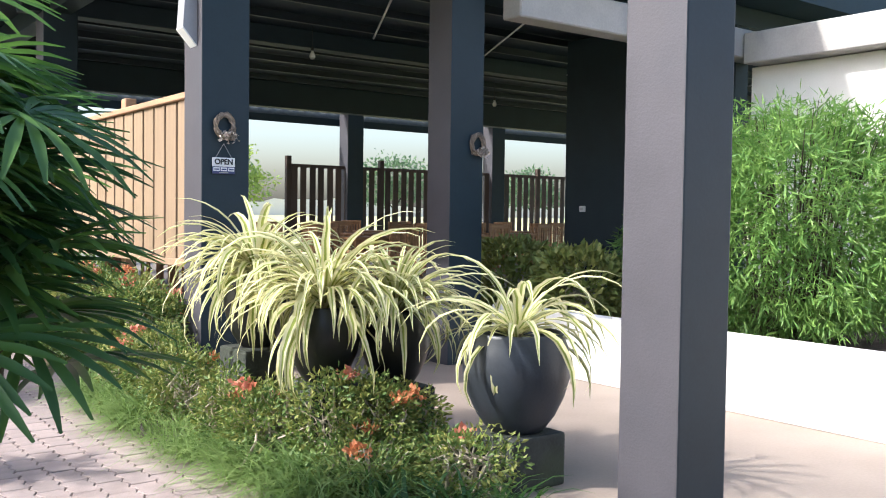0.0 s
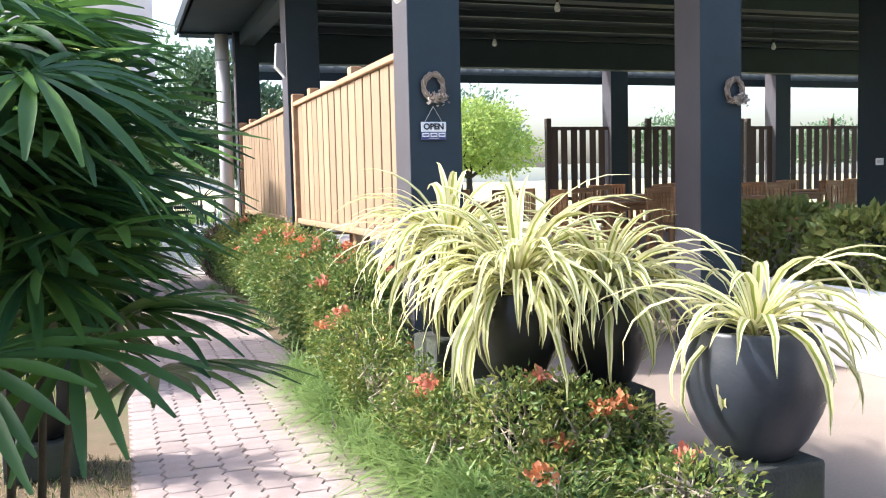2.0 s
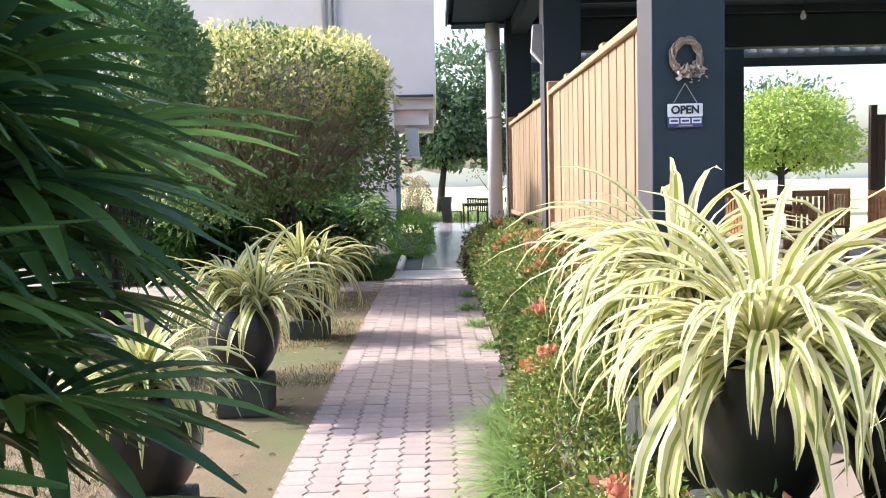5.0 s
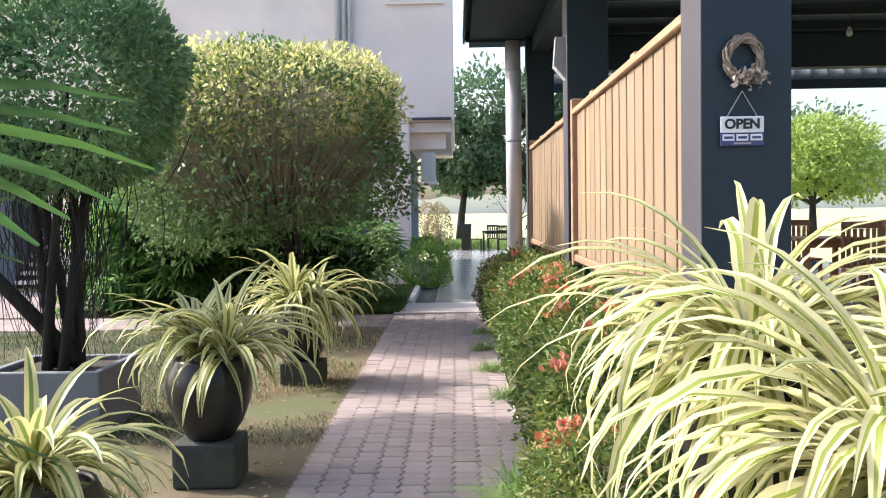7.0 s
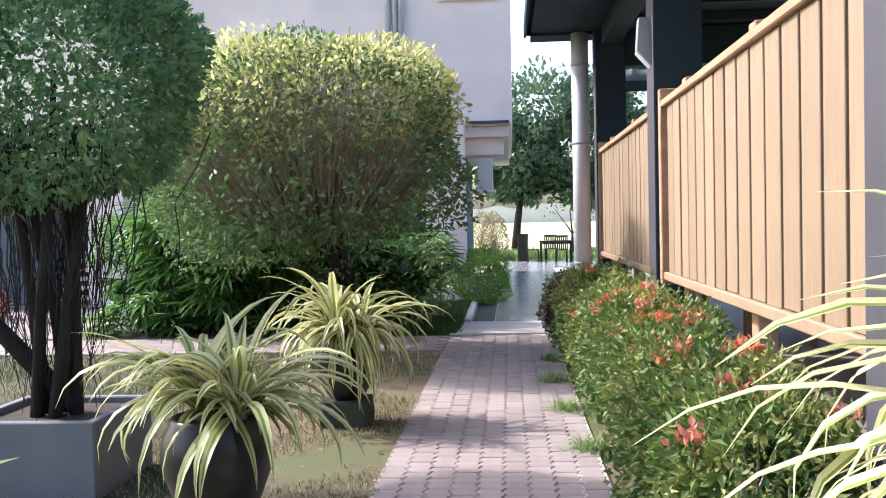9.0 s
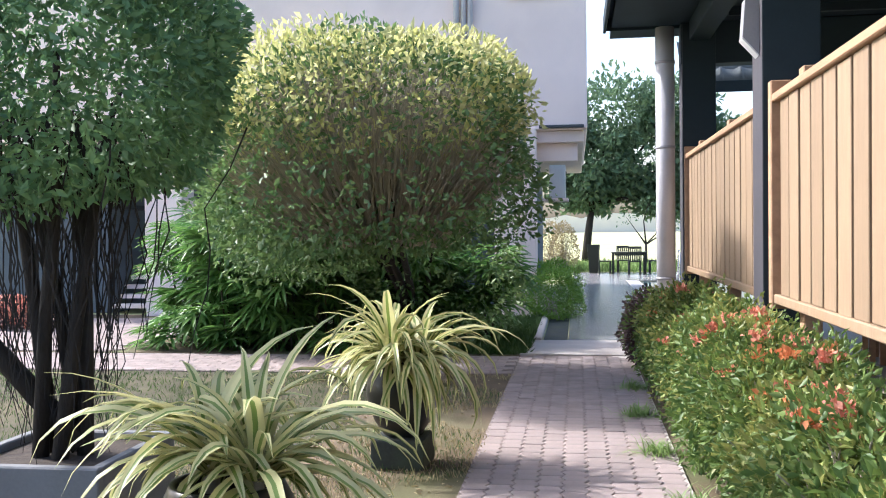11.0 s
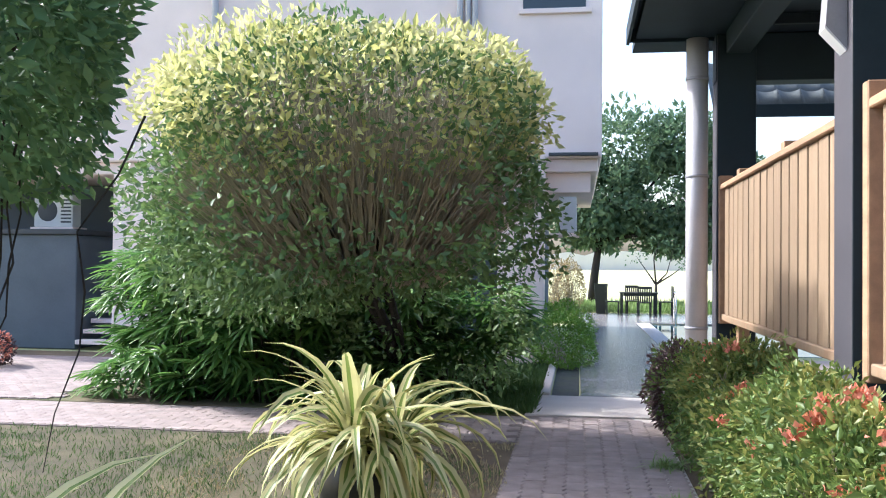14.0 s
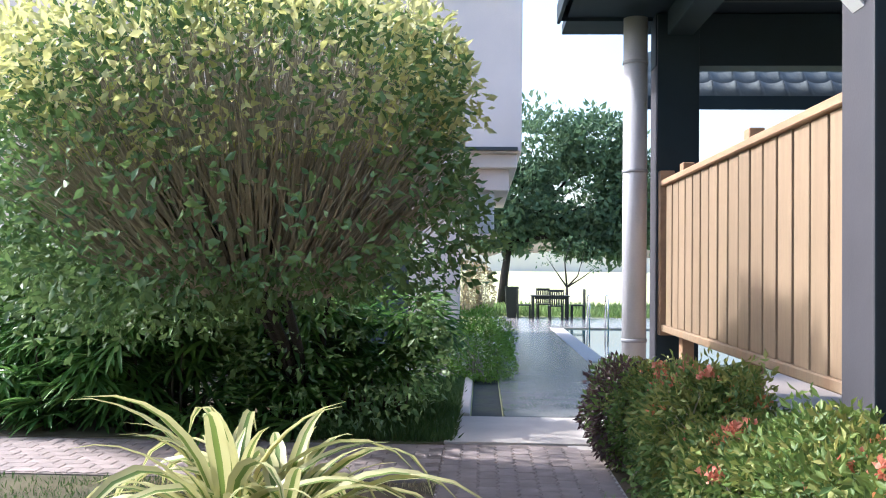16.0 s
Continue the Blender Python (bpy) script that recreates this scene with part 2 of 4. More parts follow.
# ---- building helpers ----
def mesh_of(name, verts, faces, mats, idx=None, smooth=False):
    me = bpy.data.meshes.new(name)
    me.from_pydata([tuple(v) for v in verts], [], [tuple(f) for f in faces])
    for m in (mats if isinstance(mats, (list, tuple)) else [mats]):
        me.materials.append(m)
    if idx is not None:
        me.polygons.foreach_set("material_index", np.asarray(idx, dtype=np.int32))
    if smooth:
        me.polygons.foreach_set("use_smooth", np.ones(len(me.polygons), dtype=bool))
    me.update()
    return me


def bm_mesh(name, bm, material, smooth=False):
    me = bpy.data.meshes.new(name)
    bmesh.ops.recalc_face_normals(bm, faces=bm.faces)
    bm.to_mesh(me)
    bm.free()
    me.materials.append(material)
    if smooth:
        for p in me.polygons:
            p.use_smooth = True
    return me


def add_box(bm, x0, x1, y0, y1, z0, z1, bevel=0.0, seg=1):
    made = bmesh.ops.create_cube(bm, size=1.0)
    bmesh.ops.transform(bm, matrix=Matrix.Translation(((x0 + x1) / 2, (y0 + y1) / 2, (z0 + z1) / 2)) @ Matrix.Diagonal((x1 - x0, y1 - y0, z1 - z0, 1)), verts=made["verts"])
    if bevel:
        edges = list({e for v in made["verts"] for e in v.link_edges})
        bmesh.ops.bevel(bm, geom=edges, offset=bevel, segments=seg, affect='EDGES', profile=0.6)


def box_mesh(name, x0, x1, y0, y1, z0, z1, material, bevel=0.006, seg=1):
    bm = bmesh.new()
    add_box(bm, x0, x1, y0, y1, z0, z1, bevel, seg)
    return bm_mesh(name, bm, material)


def lathe(name, profile, material, n=40):
    verts, faces = [], []
    for r, z in profile:
        for k in range(n):
            a = 2 * math.pi * k / n
            verts.append((r * math.cos(a), r * math.sin(a), z))
    for i in range(len(profile) - 1):
        for k in range(n):
            k2 = (k + 1) % n
            faces.append((i * n + k, i * n + k2, (i + 1) * n + k2, (i + 1) * n + k))
    return mesh_of(name, verts, faces, material, smooth=True)


def tube(path, radii, n=7):
    """Verts and faces of a tapered tube along a path."""
    verts, faces = [], []
    pts = [Vector(p) for p in path]
    for i, p in enumerate(pts):
        d = (pts[min(i + 1, len(pts) - 1)] - pts[max(i - 1, 0)]).normalized()
        u = d.orthogonal().normalized()
        w = d.cross(u)
        r = radii[i] if isinstance(radii, (list, tuple)) else radii
        for k in range(n):
            a = 2 * math.pi * k / n
            verts.append(p + u * (r * math.cos(a)) + w * (r * math.sin(a)))
    for i in range(len(pts) - 1):
        for k in range(n):
            k2 = (k + 1) % n
            faces.append((i * n + k, i * n + k2, (i + 1) * n + k2, (i + 1) * n + k))
    faces.append(tuple(range(n))[::-1])
    faces.append(tuple((len(pts) - 1) * n + k for k in range(n)))
    return verts, faces


class Soup:
    """Collects geometry for one joined mesh."""
    def __init__(self):
        self.v, self.f, self.i = [], [], []

    def put(self, verts, faces, idx=0):
        o = len(self.v)
        self.v.extend(verts)
        self.f.extend(tuple(o + k for k in f) for f in faces)
        self.i.extend([idx] * len(faces))

    def mesh(self, name, mats, smooth=False):
        return mesh_of(name, self.v, self.f, mats, self.i, smooth)


def thing(name, loc, label, category, group="", kind="", rz=0.0):
    ob = new(name)
    ob.empty_display_size = 0.1
    ob.matrix_basis = pose(*loc, 0, 0, rz)
    return tagged(ob, label, category, group, kind)


def part(name, me, parent, label="", m=None):
    ob = new(name, me)
    ob.parent = parent
    if m is not None:
        ob.matrix_basis = m
    return tagged(ob, label) if label else ob


def solo(name, me, label, category, kind="", loc=(0, 0, 0), group=""):
    ob = new(name, me)
    ob.location = loc
    return tagged(ob, label, category, group, kind)


def scatter_leaves(centres, normals, size, rng, tilt=0.8, aspect=0.45, curl=0.15):
    """Folded four-triangle leaves as vertex and face lists."""
    centres, normals = np.asarray(centres, float), np.asarray(normals, float)
    n = len(centres)
    d = normals + rng.normal(0, tilt, (n, 3))
    d /= np.linalg.norm(d, axis=1)[:, None] + 1e-9
    u = np.cross(d, rng.normal(0, 1, (n, 3)))
    u /= np.linalg.norm(u, axis=1)[:, None] + 1e-9
    w = np.cross(d, u)
    s = (size * rng.uniform(0.6, 1.3, n))[:, None]
    a = aspect
    base = centres
    tip = centres + d * s
    mid = centres + d * s * 0.5
    lft = mid + u * s * a * 0.5 + w * s * curl
    rgt = mid - u * s * a * 0.5 + w * s * curl
    v = np.stack([base, rgt, tip, lft], 1).reshape(-1, 3)
    k = np.arange(n)[:, None] * 4
    f = np.concatenate([k + [0, 1, 2], k + [0, 2, 3]], 1).reshape(-1, 3)
    return v, f


def leaf_mesh(name, sets, mats):
    """sets: (verts, faces, material index)."""
    vs, fs, ix, o = [], [], [], 0
    for v, f, i in sets:
        vs.append(v)
        fs.append(f + o)
        ix.append(np.full(len(f), i, dtype=np.int32))
        o += len(v)
    v, f, ix = np.concatenate(vs), np.concatenate(fs), np.concatenate(ix)
    me = bpy.data.meshes.new(name)
    me.vertices.add(len(v))
    me.vertices.foreach_set("co", v.astype(np.float32).ravel())
    me.loops.add(len(f) * 3)
    me.loops.foreach_set("vertex_index", f.astype(np.int32).ravel())
    me.polygons.add(len(f))
    me.polygons.foreach_set("loop_start", np.arange(0, len(f) * 3, 3, dtype=np.int32))
    for m in mats:
        me.materials.append(m)
    me.polygons.foreach_set("material_index", ix)
    me.update(calc_edges=True)
    return me


def blob_points(n, c, r, rng, shell=0.75, lump=0.18, zmin=None, box=2.0, freq=1.6):
    """Points in the outer shell of a lumpy superellipsoid, with outward directions."""
    d = rng.normal(0, 1, (n, 3))
    d /= np.linalg.norm(d, axis=1)[:, None]
    k = (np.abs(d) ** box).sum(1) ** (-1 / box)
    seed = rng.uniform(0, 50)
    l = np.array([noise.noise(Vector(x) * freq + Vector((seed, 0, 0))) for x in d])
    rad = k * (1 + lump * l) * rng.uniform(shell, 1.0, n) ** 0.6
    p = d * rad[:, None] * np.array(r) + np.array(c)
    if zmin is not None:
        keep = p[:, 2] > zmin
        p, d = p[keep], d[keep]
    return p, d


# ---- ground, paths, deck ----
R = np.random.default_rng(7)
solo("ground", box_mesh("ground", -900, 900, -400, 2000, -0.5, -0.012, M_FIELD, 0), "pale misty field reaching the horizon", "ground", "structure")
solo("garden_soil", box_mesh("garden_soil", -9, 2.95, -6, 16.55, -0.3, -0.004, M_DIRT, 0), "dry garden soil with straw and thin grass", "ground", "structure")
solo("floor_entrance", box_mesh("floor_entrance", 2.96, 10.1, -6, 9.0, -0.3, 0.0, M_CONC, 0), "smooth beige concrete floor before the pavilion", "floor", "structure")
solo("floor_pavilion", box_mesh("floor_pavilion", 2.96, 24, 9.003, 19.3, -0.3, 0.40, M_CONC, 0.01), "raised concrete floor of the open pavilion", "floor", "structure")
solo("step_threshold", box_mesh("step_threshold", 0.85, 2.95, 16.56, 18.04, -0.2, 0.03, M_KERB, 0.015, 2), "pale concrete threshold between brick path and deck", "step", "structure")
solo("deck", box_mesh("deck", 1.44, 3.02, 18.05, 38.6, -0.3, 0.035, M_DECK, 0.008), "wet grey stone walkway beside the pool", "deck", "structure")
solo("deck_far", box_mesh("deck_far", 3.025, 9, 33.2, 38.6, -0.3, 0.033, M_DECK, 0.008), "wet grey stone terrace with a table", "deck", "structure")
solo("drain_channel", box_mesh("drain_channel", 1.08, 1.43, 18.05, 22.4, -0.2, -0.006, M_BLOCK, 0.01), "dark drain channel beside the walkway", "drain", "structure")
solo("kerb", box_mesh("kerb", 0.96, 1.07, 18.05, 22.4, -0.2, 0.06, M_KERB, 0.012), "pale concrete kerb along the grass", "kerb", "structure")
solo("pool_water", box_mesh("pool_water", 3.4, 12, 24.2, 33.1, -0.3, -0.003, M_WATER, 0), "still swimming pool water", "water", "structure")
solo("pebble_strip", box_mesh("pebble_strip", 3.025, 3.395, 24.2, 33.1, -0.3, 0.03, M_PEBBLE, 0.01), "pale pebble strip at the pool edge", "pool edge", "structure")
solo("path_border", box_mesh("path_border", 1.985, 2.24, -5, 16.54, -0.25, 0.014, M_KERB, 0.006), "smooth pale concrete border of the path", "border", "structure")
solo("path_bed", box_mesh("path_bed", 0.86, 1.98, -5, 16.55, -0.25, 0.011, M_JOINT, 0), "sandy joints under the brick path", "path", "structure")
solo("cross_path_bed", box_mesh("cross_path_bed", -8, 0.855, 15.05, 16.5, -0.25, 0.011, M_JOINT, 0), "sandy joints under the cross path", "path", "structure")
solo("lawn_patch", box_mesh("lawn_patch", -9, -0.35, 9.0, 15.04, -0.2, 0.002, M_LAWN, 0), "worn olive lawn between the paths", "ground", "structure")
solo("lawn_strip", box_mesh("lawn_strip", -9, 0.955, 16.56, 22, -0.25, 0.01, M_DIRT, 0.004), "grassy strip before the building", "ground", "structure")


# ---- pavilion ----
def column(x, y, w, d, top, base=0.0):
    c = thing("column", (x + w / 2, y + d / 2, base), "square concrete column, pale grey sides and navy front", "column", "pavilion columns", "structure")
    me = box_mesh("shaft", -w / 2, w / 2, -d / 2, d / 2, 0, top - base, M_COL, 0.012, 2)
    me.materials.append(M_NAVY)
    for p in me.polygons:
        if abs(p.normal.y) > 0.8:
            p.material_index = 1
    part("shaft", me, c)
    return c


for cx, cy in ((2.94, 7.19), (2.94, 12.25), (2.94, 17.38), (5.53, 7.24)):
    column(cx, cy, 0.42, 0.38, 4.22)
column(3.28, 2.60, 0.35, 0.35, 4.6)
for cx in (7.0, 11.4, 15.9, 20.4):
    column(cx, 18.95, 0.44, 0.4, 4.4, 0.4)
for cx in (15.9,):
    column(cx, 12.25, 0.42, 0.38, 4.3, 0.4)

solo("ceiling", box_mesh("ceiling", 2.05, 24, 6.6, 18.3, 4.24, 4.34, M_ROOFIN, 0), "dark boarded underside of the pavilion roof", "ceiling", "structure")
roof = thing("roof", (0, 0, 0), "dark pavilion roof with grey clay tiles at the eaves", "roof", "", "structure")
s = Soup()
s.put([(1.98, 6.5, 4.2), (24, 6.5, 4.2), (24, 17.6, 4.2), (1.98, 17.6, 4.2), (1.98, 6.5, 4.36), (24, 6.5, 7), (24, 17.6, 7), (1.98, 17.6, 4.36)],
      [(4, 5, 6, 7), (0, 1, 5, 4), (1, 2, 6, 5), (2, 3, 7, 6), (3, 0, 4, 7)])
part("roof_cover", s.mesh("roof_cover", M_ROOFIN), roof)
part("fascia", box_mesh("fascia", 1.94, 1.975, 6.5, 17.6, 4.17, 4.37, M_NAVY, 0.004), roof, "dark eave fascia")
for by, bz in ((7.22, 3.98), (12.3, 3.98), (17.43, 3.70)):
    part("beam", box_mesh("beam", 2.7 if by < 17 else 2.93, 23, by, by + 0.28, bz, 4.235, M_NAVY, 0.008), roof, "dark roof beam")
part("beam", box_mesh("beam", 3.02, 3.28, 7.55, 17.3, 3.98, 4.23, M_NAVY, 0.008), roof, "dark roof beam")
part("beam", box_mesh("beam", 3.3, 23, 18.98, 19.28, 4.15, 4.5, M_NAVY, 0.008), roof, "dark roof beam")
for k in range(9):
    py = 8.2 + k * 1.05
    if abs(py - 12.4) > 0.2:
        part("purlin", box_mesh("purlin", 3.4, 23, py, py + 0.06, 4.12, 4.225, M_PURLIN, 0.004), roof)
for k in range(5):
    v, f = tube([(5.5 + 2.3 * k, 8.0 + 0.3 * k, 4.08), (7.4 + 2.3 * k, 11.6 + 0.3 * k, 4.1)], 0.014, 6)
    part("tie_rod", mesh_of("tie_rod", v, f, M_PIPE), roof, "thin pale ceiling rod")
# scalloped tiles of the rear roof slope, course by course
def tile_course(y0, z0):
    t = Soup()
    n = int((22 - 3.2) / 0.03)
    wave = lambda x: 0.075 * abs(math.sin(math.pi * x / 0.3)) ** 0.8
    low = [(3.2 + k * 0.03, y0, z0 - wave(k * 0.03)) for k in range(n)]
    top = [(x, y0 + 0.3, z0 + 0.27 - wave(x - 3.2) * 0.6) for x, y, z in low]
    lip = [(x, y + 0.03, z - 0.004) for x, y, z in low]
    t.put(low + top + lip, [(k, k + 1, n + k + 1, n + k) for k in range(n - 1)] + [(2 * n + k, 2 * n + k + 1, k + 1, k) for k in range(n - 1)])
    return t.mesh("tile_course", M_TILE, True)


for row in range(4):
    part("tile_course", tile_course(19.62 + row * 0.2, 3.80 + row * 0.18), roof, "grey scalloped clay tiles")
part("eave_board", box_mesh("eave_board", 3.2, 22, 19.56, 19.6, 3.63, 3.80, M_NAVY, 0.004), roof)

# concrete beams and the wall beside the entrance
solo("beam_entrance", box_mesh("beam_entrance", 6.17, 10.4, 6.95, 7.23, 3.5, 3.86, M_BEAM, 0.015), "stained raw concrete beam over the entrance", "beam", "structure")
solo("beam_side", box_mesh("beam_side", 9.85, 10.4, -6, 6.94, 3.42, 3.80, M_BEAM, 0.015), "stained raw concrete roof edge", "beam", "structure")
solo("wall_side", box_mesh("wall_side", 10.12, 10.4, -6, 7.0, 0, 3.41, M_WHITE, 0.01), "sunlit whitewashed side wall", "wall", "structure")
solo("wall_dark", box_mesh("wall_dark", 10.12, 10.4, 7.24, 10.3, 0, 4.2, M_NAVY, 0.01), "dark navy wall inside the pavilion", "wall", "structure")
sk = thing("wall_socket", (10.11, 9.9, 1.62), "small white wall socket on the dark wall", "socket")
part("plate", box_mesh("plate", -0.012, 0.008, -0.06, 0.06, -0.045, 0.045, M_SIGN, 0.004), sk)
part("switch", box_mesh("switch", -0.02, -0.013, -0.03, 0.03, -0.02, 0.02, M_AC, 0.002), sk)
# unseen wall, added to cut the skylight on faces towards -y
solo("light_block_wall", box_mesh("light_block_wall", -14, 10.4, -6.4, -6.05, -0.2, 4.0, M_WALLDARK, 0.01), "added unseen dark wall that blocks skylight from behind", "wall", "structure")
solo("planter_wall", box_mesh("planter_wall", 6.06, 6.24, -1.5, 7.2, 0, 0.6, M_WHITE, 0.02, 2), "low whitewashed planter wall", "low wall", "structure")
solo("planter_soil", box_mesh("planter_soil", 6.245, 10.1, -1.5, 7.2, 0.003, 0.42, M_SOIL, 0), "dark soil of the raised planter", "ground", "structure")


def board_fence(y0, y1, pitch=0.285):
    fe = thing("slatted_fence", (2.99, y0, 0), "pale upright-board wooden fence panel with brown rails", "fence", "fence panels")
    n = round((y1 - y0 - 0.1) / pitch)
    p = (y1 - y0 - 0.1) / n
    bme = box_mesh("board", 0, 0.022, -p / 2 + 0.02, p / 2 - 0.022, 1.09, 2.46, M_WOOD, 0.004)
    for k in range(n):
        part("board", bme, fe, m=pose(R.normal(0, 0.002), p * (k + 0.5), R.normal(0, 0.004)))
    part("backing_board", box_mesh("backing_board", 0.06, 0.074, 0, y1 - y0, 1.12, 2.44, M_BACK, 0.003), fe, "brown backing with gap shade put into its colour")
    part("top_rail", box_mesh("top_rail", -0.035, 0.10, -0.02, y1 - y0, 2.462, 2.52, M_WOOD2, 0.008), fe, "brown top rail")
    part("bottom_rail", box_mesh("bottom_rail", -0.025, 0.095, -0.02, y1 - y0, 1.02, 1.088, M_WOOD, 0.008), fe)
    part("end_post", box_mesh("end_post", -0.04, 0.11, y1 - y0 + 0.003, y1 - y0 + 0.10, 0.98, 2.62, M_WOOD2, 0.008), fe, "brown end post")
    for yy in (0.45 * (y1 - y0), 0.92 * (y1 - y0)):
        part("support_post", box_mesh("support_post", 0.104, 0.22, yy, yy + 0.14, 0.0 if y0 + yy < 9 else 0.4, 2.66, M_WOOD2, 0.008), fe, "brown support post")


board_fence(7.58, 12.0)
board_fence(12.64, 17.28)


def dark_fence(x0, x1, y):
    fe = thing("dark_slat_fence", (x0, y, 0.4), "dark-stained upright slat fence at the pavilion rear", "fence", "dark fences")
    n = int((x1 - x0) / 0.235)
    sl = box_mesh("slat", -0.078, 0.078, 0, 0.02, 0.55, 2.2, M_DARKWOOD, 0.003)
    for k in range(n):
        part("slat", sl, fe, m=pose(0.14 + k * 0.235 + R.normal(0, 0.008), 0, R.normal(0, 0.01)))
    for z in (0.6, 2.16):
        part("rail", box_mesh("rail", 0, x1 - x0, 0.022, 0.07, z, z + 0.08, M_DARKWOOD, 0.004), fe)
    for px in (0, (x1 - x0) * 0.5, x1 - x0):
        part("post", box_mesh("post", px - 0.06, px + 0.06, -0.002, 0.11, 0, 2.42, M_DARKWOOD, 0.006), fe)


dark_fence(9.9, 15.0, 19.05)
dark_fence(15.2, 20.2, 19.05)


# ---- wall lamps, wreaths, sign, bulbs, pipes ----
def wall_lamp(x, y, z):
    la = thing("wall_lamp", (x, y, z), "grey wedge-shaped wall lamp with a white lip", "lamp", "column lamps")
    s = Soup()
    v = [(0, -0.07, 0), (0, 0.07, 0), (0, -0.07, 0.42), (0, 0.07, 0.42), (-0.10, -0.07, 0.42), (-0.10, 0.07, 0.42), (-0.12, -0.07, 0.14), (-0.12, 0.07, 0.14)]
    s.put(v, [(0, 2, 4, 6), (1, 7, 5, 3), (2, 3, 5, 4), (4, 5, 7, 6), (0, 1, 3, 2)])
    part("housing", s.mesh("housing", M_LAMPBOX), la)
    s = Soup()
    s.put([(-0.003, -0.068, 0.002), (-0.003, 0.068, 0.002), (-0.119, 0.068, 0.138), (-0.119, -0.068, 0.138), (-0.003, -0.068, -0.012), (-0.003, 0.068, -0.012), (-0.125, 0.068, 0.124), (-0.125, -0.068, 0.124)],
          [(0, 1, 2, 3), (4, 7, 6, 5), (0, 4, 5, 1), (1, 5, 6, 2), (2, 6, 7, 3), (3, 7, 4, 0)])
    part("lip", s.mesh("lip", M_LAMPWHITE), la, "white slanted lamp lip")


for yy in (7.36, 12.42):
    wall_lamp(2.94, yy, 2.87)


def wreath(x, y, z):
    w = thing("wreath", (x, y, z), "dried vine wreath with pale dried flowers on a column", "wreath", "door wreaths")
    w.scale = (0.62, 0.8, 0.64)
    s = Soup()
    for k in range(26):
        ph, rr, tw = R.uniform(0, 6.28), 0.125 + R.normal(0, 0.012), R.uniform(1.5, 4)
        pts = [((rr + 0.02 * math.sin(tw * a + ph)) * math.cos(a), -0.03 + 0.022 * math.cos(tw * a + ph), (rr * 1.2 + 0.02 * math.sin(tw * a + ph)) * math.sin(a)) for a in np.linspace(ph, ph + 5.6, 26)]
        s.put(*tube(pts, 0.005, 4))
    part("vine_ring", s.mesh("vine_ring", M_WREATH), w)
    c = np.array([(0.05, -0.06, -0.13)]) + R.normal(0, 1, (150, 3)) * (0.055, 0.02, 0.03)
    v, f = scatter_leaves(c, np.tile((0, -1.0, 0), (150, 1)), 0.05, R, 0.9, 0.7)
    part("dried_flower", leaf_mesh("dried_flower", [(v, f, 0)], [M_BLOOM_DRY]), w, "pale dried flower bunch")["kind"] = "stuff"


wreath(3.13, 7.19, 2.21)
wreath(5.86, 7.24, 2.22)


def text_mesh(body, size):
    cu = bpy.data.curves.new("text", 'FONT')
    cu.body, cu.size, cu.align_x, cu.align_y, cu.extrude, cu.offset = body, size, 'CENTER', 'CENTER', 0.0015, 0.0022
    tmp = bpy.data.objects.new("text", cu)
    me = bpy.data.meshes.new_from_object(tmp)
    bpy.data.objects.remove(tmp)
    return me


sg = thing("open_sign", (3.125, 7.178, 1.95), "white hanging OPEN sign with a blue card strip", "sign")
part("board", box_mesh("board", -0.1, 0.1, -0.008, 0, -0.075, 0.0, M_SIGN, 0.003), sg)
part("card_strip", box_mesh("card_strip", -0.1, 0.1, -0.008, 0, -0.135, -0.077, M_SIGNBLUE, 0.003), sg, "dark blue strip with payment marks")
tme = text_mesh("OPEN", 0.062)
tme.materials.append(M_INK)
part("lettering", tme, sg, "black OPEN lettering", pose(0, -0.0105, -0.037, 90, 0, 0))
for k, c in enumerate((-0.064, 0.0, 0.064)):
    part("card_mark", box_mesh("card_mark", c - 0.027, c + 0.027, -0.0105, -0.0085, -0.112, -0.082, M_SIGN, 0), sg, "small white card mark")
    part("card_mark_bar", box_mesh("card_mark_bar", c - 0.02, c + 0.02, -0.0125, -0.0108, -0.103, -0.092, M_SIGNBLUE, 0), sg)
part("caption_bar", box_mesh("caption_bar", -0.04, 0.04, -0.0105, -0.0085, -0.128, -0.12, M_STRING, 0), sg)
for sx in (-0.07, 0.07):
    v, f = tube([(sx, -0.006, -0.002), (0, -0.006, 0.115)], 0.0022, 5)
    part("cord", mesh_of("cord", v, f, M_STRING), sg)


def bulb(x, y, z, top):
    b = thing("hanging_bulb", (x, y, z), "bare milky bulb hanging on a dark cord", "bulb", "hanging bulbs")
    part("glass", lathe("glass", [(0.0, -0.07), (0.03, -0.062), (0.045, -0.03), (0.042, 0.0), (0.022, 0.04), (0.018, 0.06)], M_BULB, 14), b)
    part("socket", lathe("socket", [(0.02, 0.058), (0.022, 0.1), (0.008, 0.12)], M_INK, 12), b)
    v, f = tube([(0, 0, 0.11), (0, 0, top - z)], 0.005, 5)
    part("cord", mesh_of("cord", v, f, M_INK), b)


for bx, by, bz in ((6.6, 12.0, 3.82), (7.1, 15.4, 3.86), (12.2, 14.5, 3.8), (9.3, 12.0, 3.85)):
    bulb(bx, by, bz, 4.24)

dp = thing("drainpipe", (2.72, 17.40, 0), "pale round drainpipe beside the far column", "pipe")
v, f = tube([(0, 0, 0), (0, 0, 4.17)], 0.122, 24)
part("pipe", mesh_of("pipe", v, f, M_PIPE, smooth=True), dp)
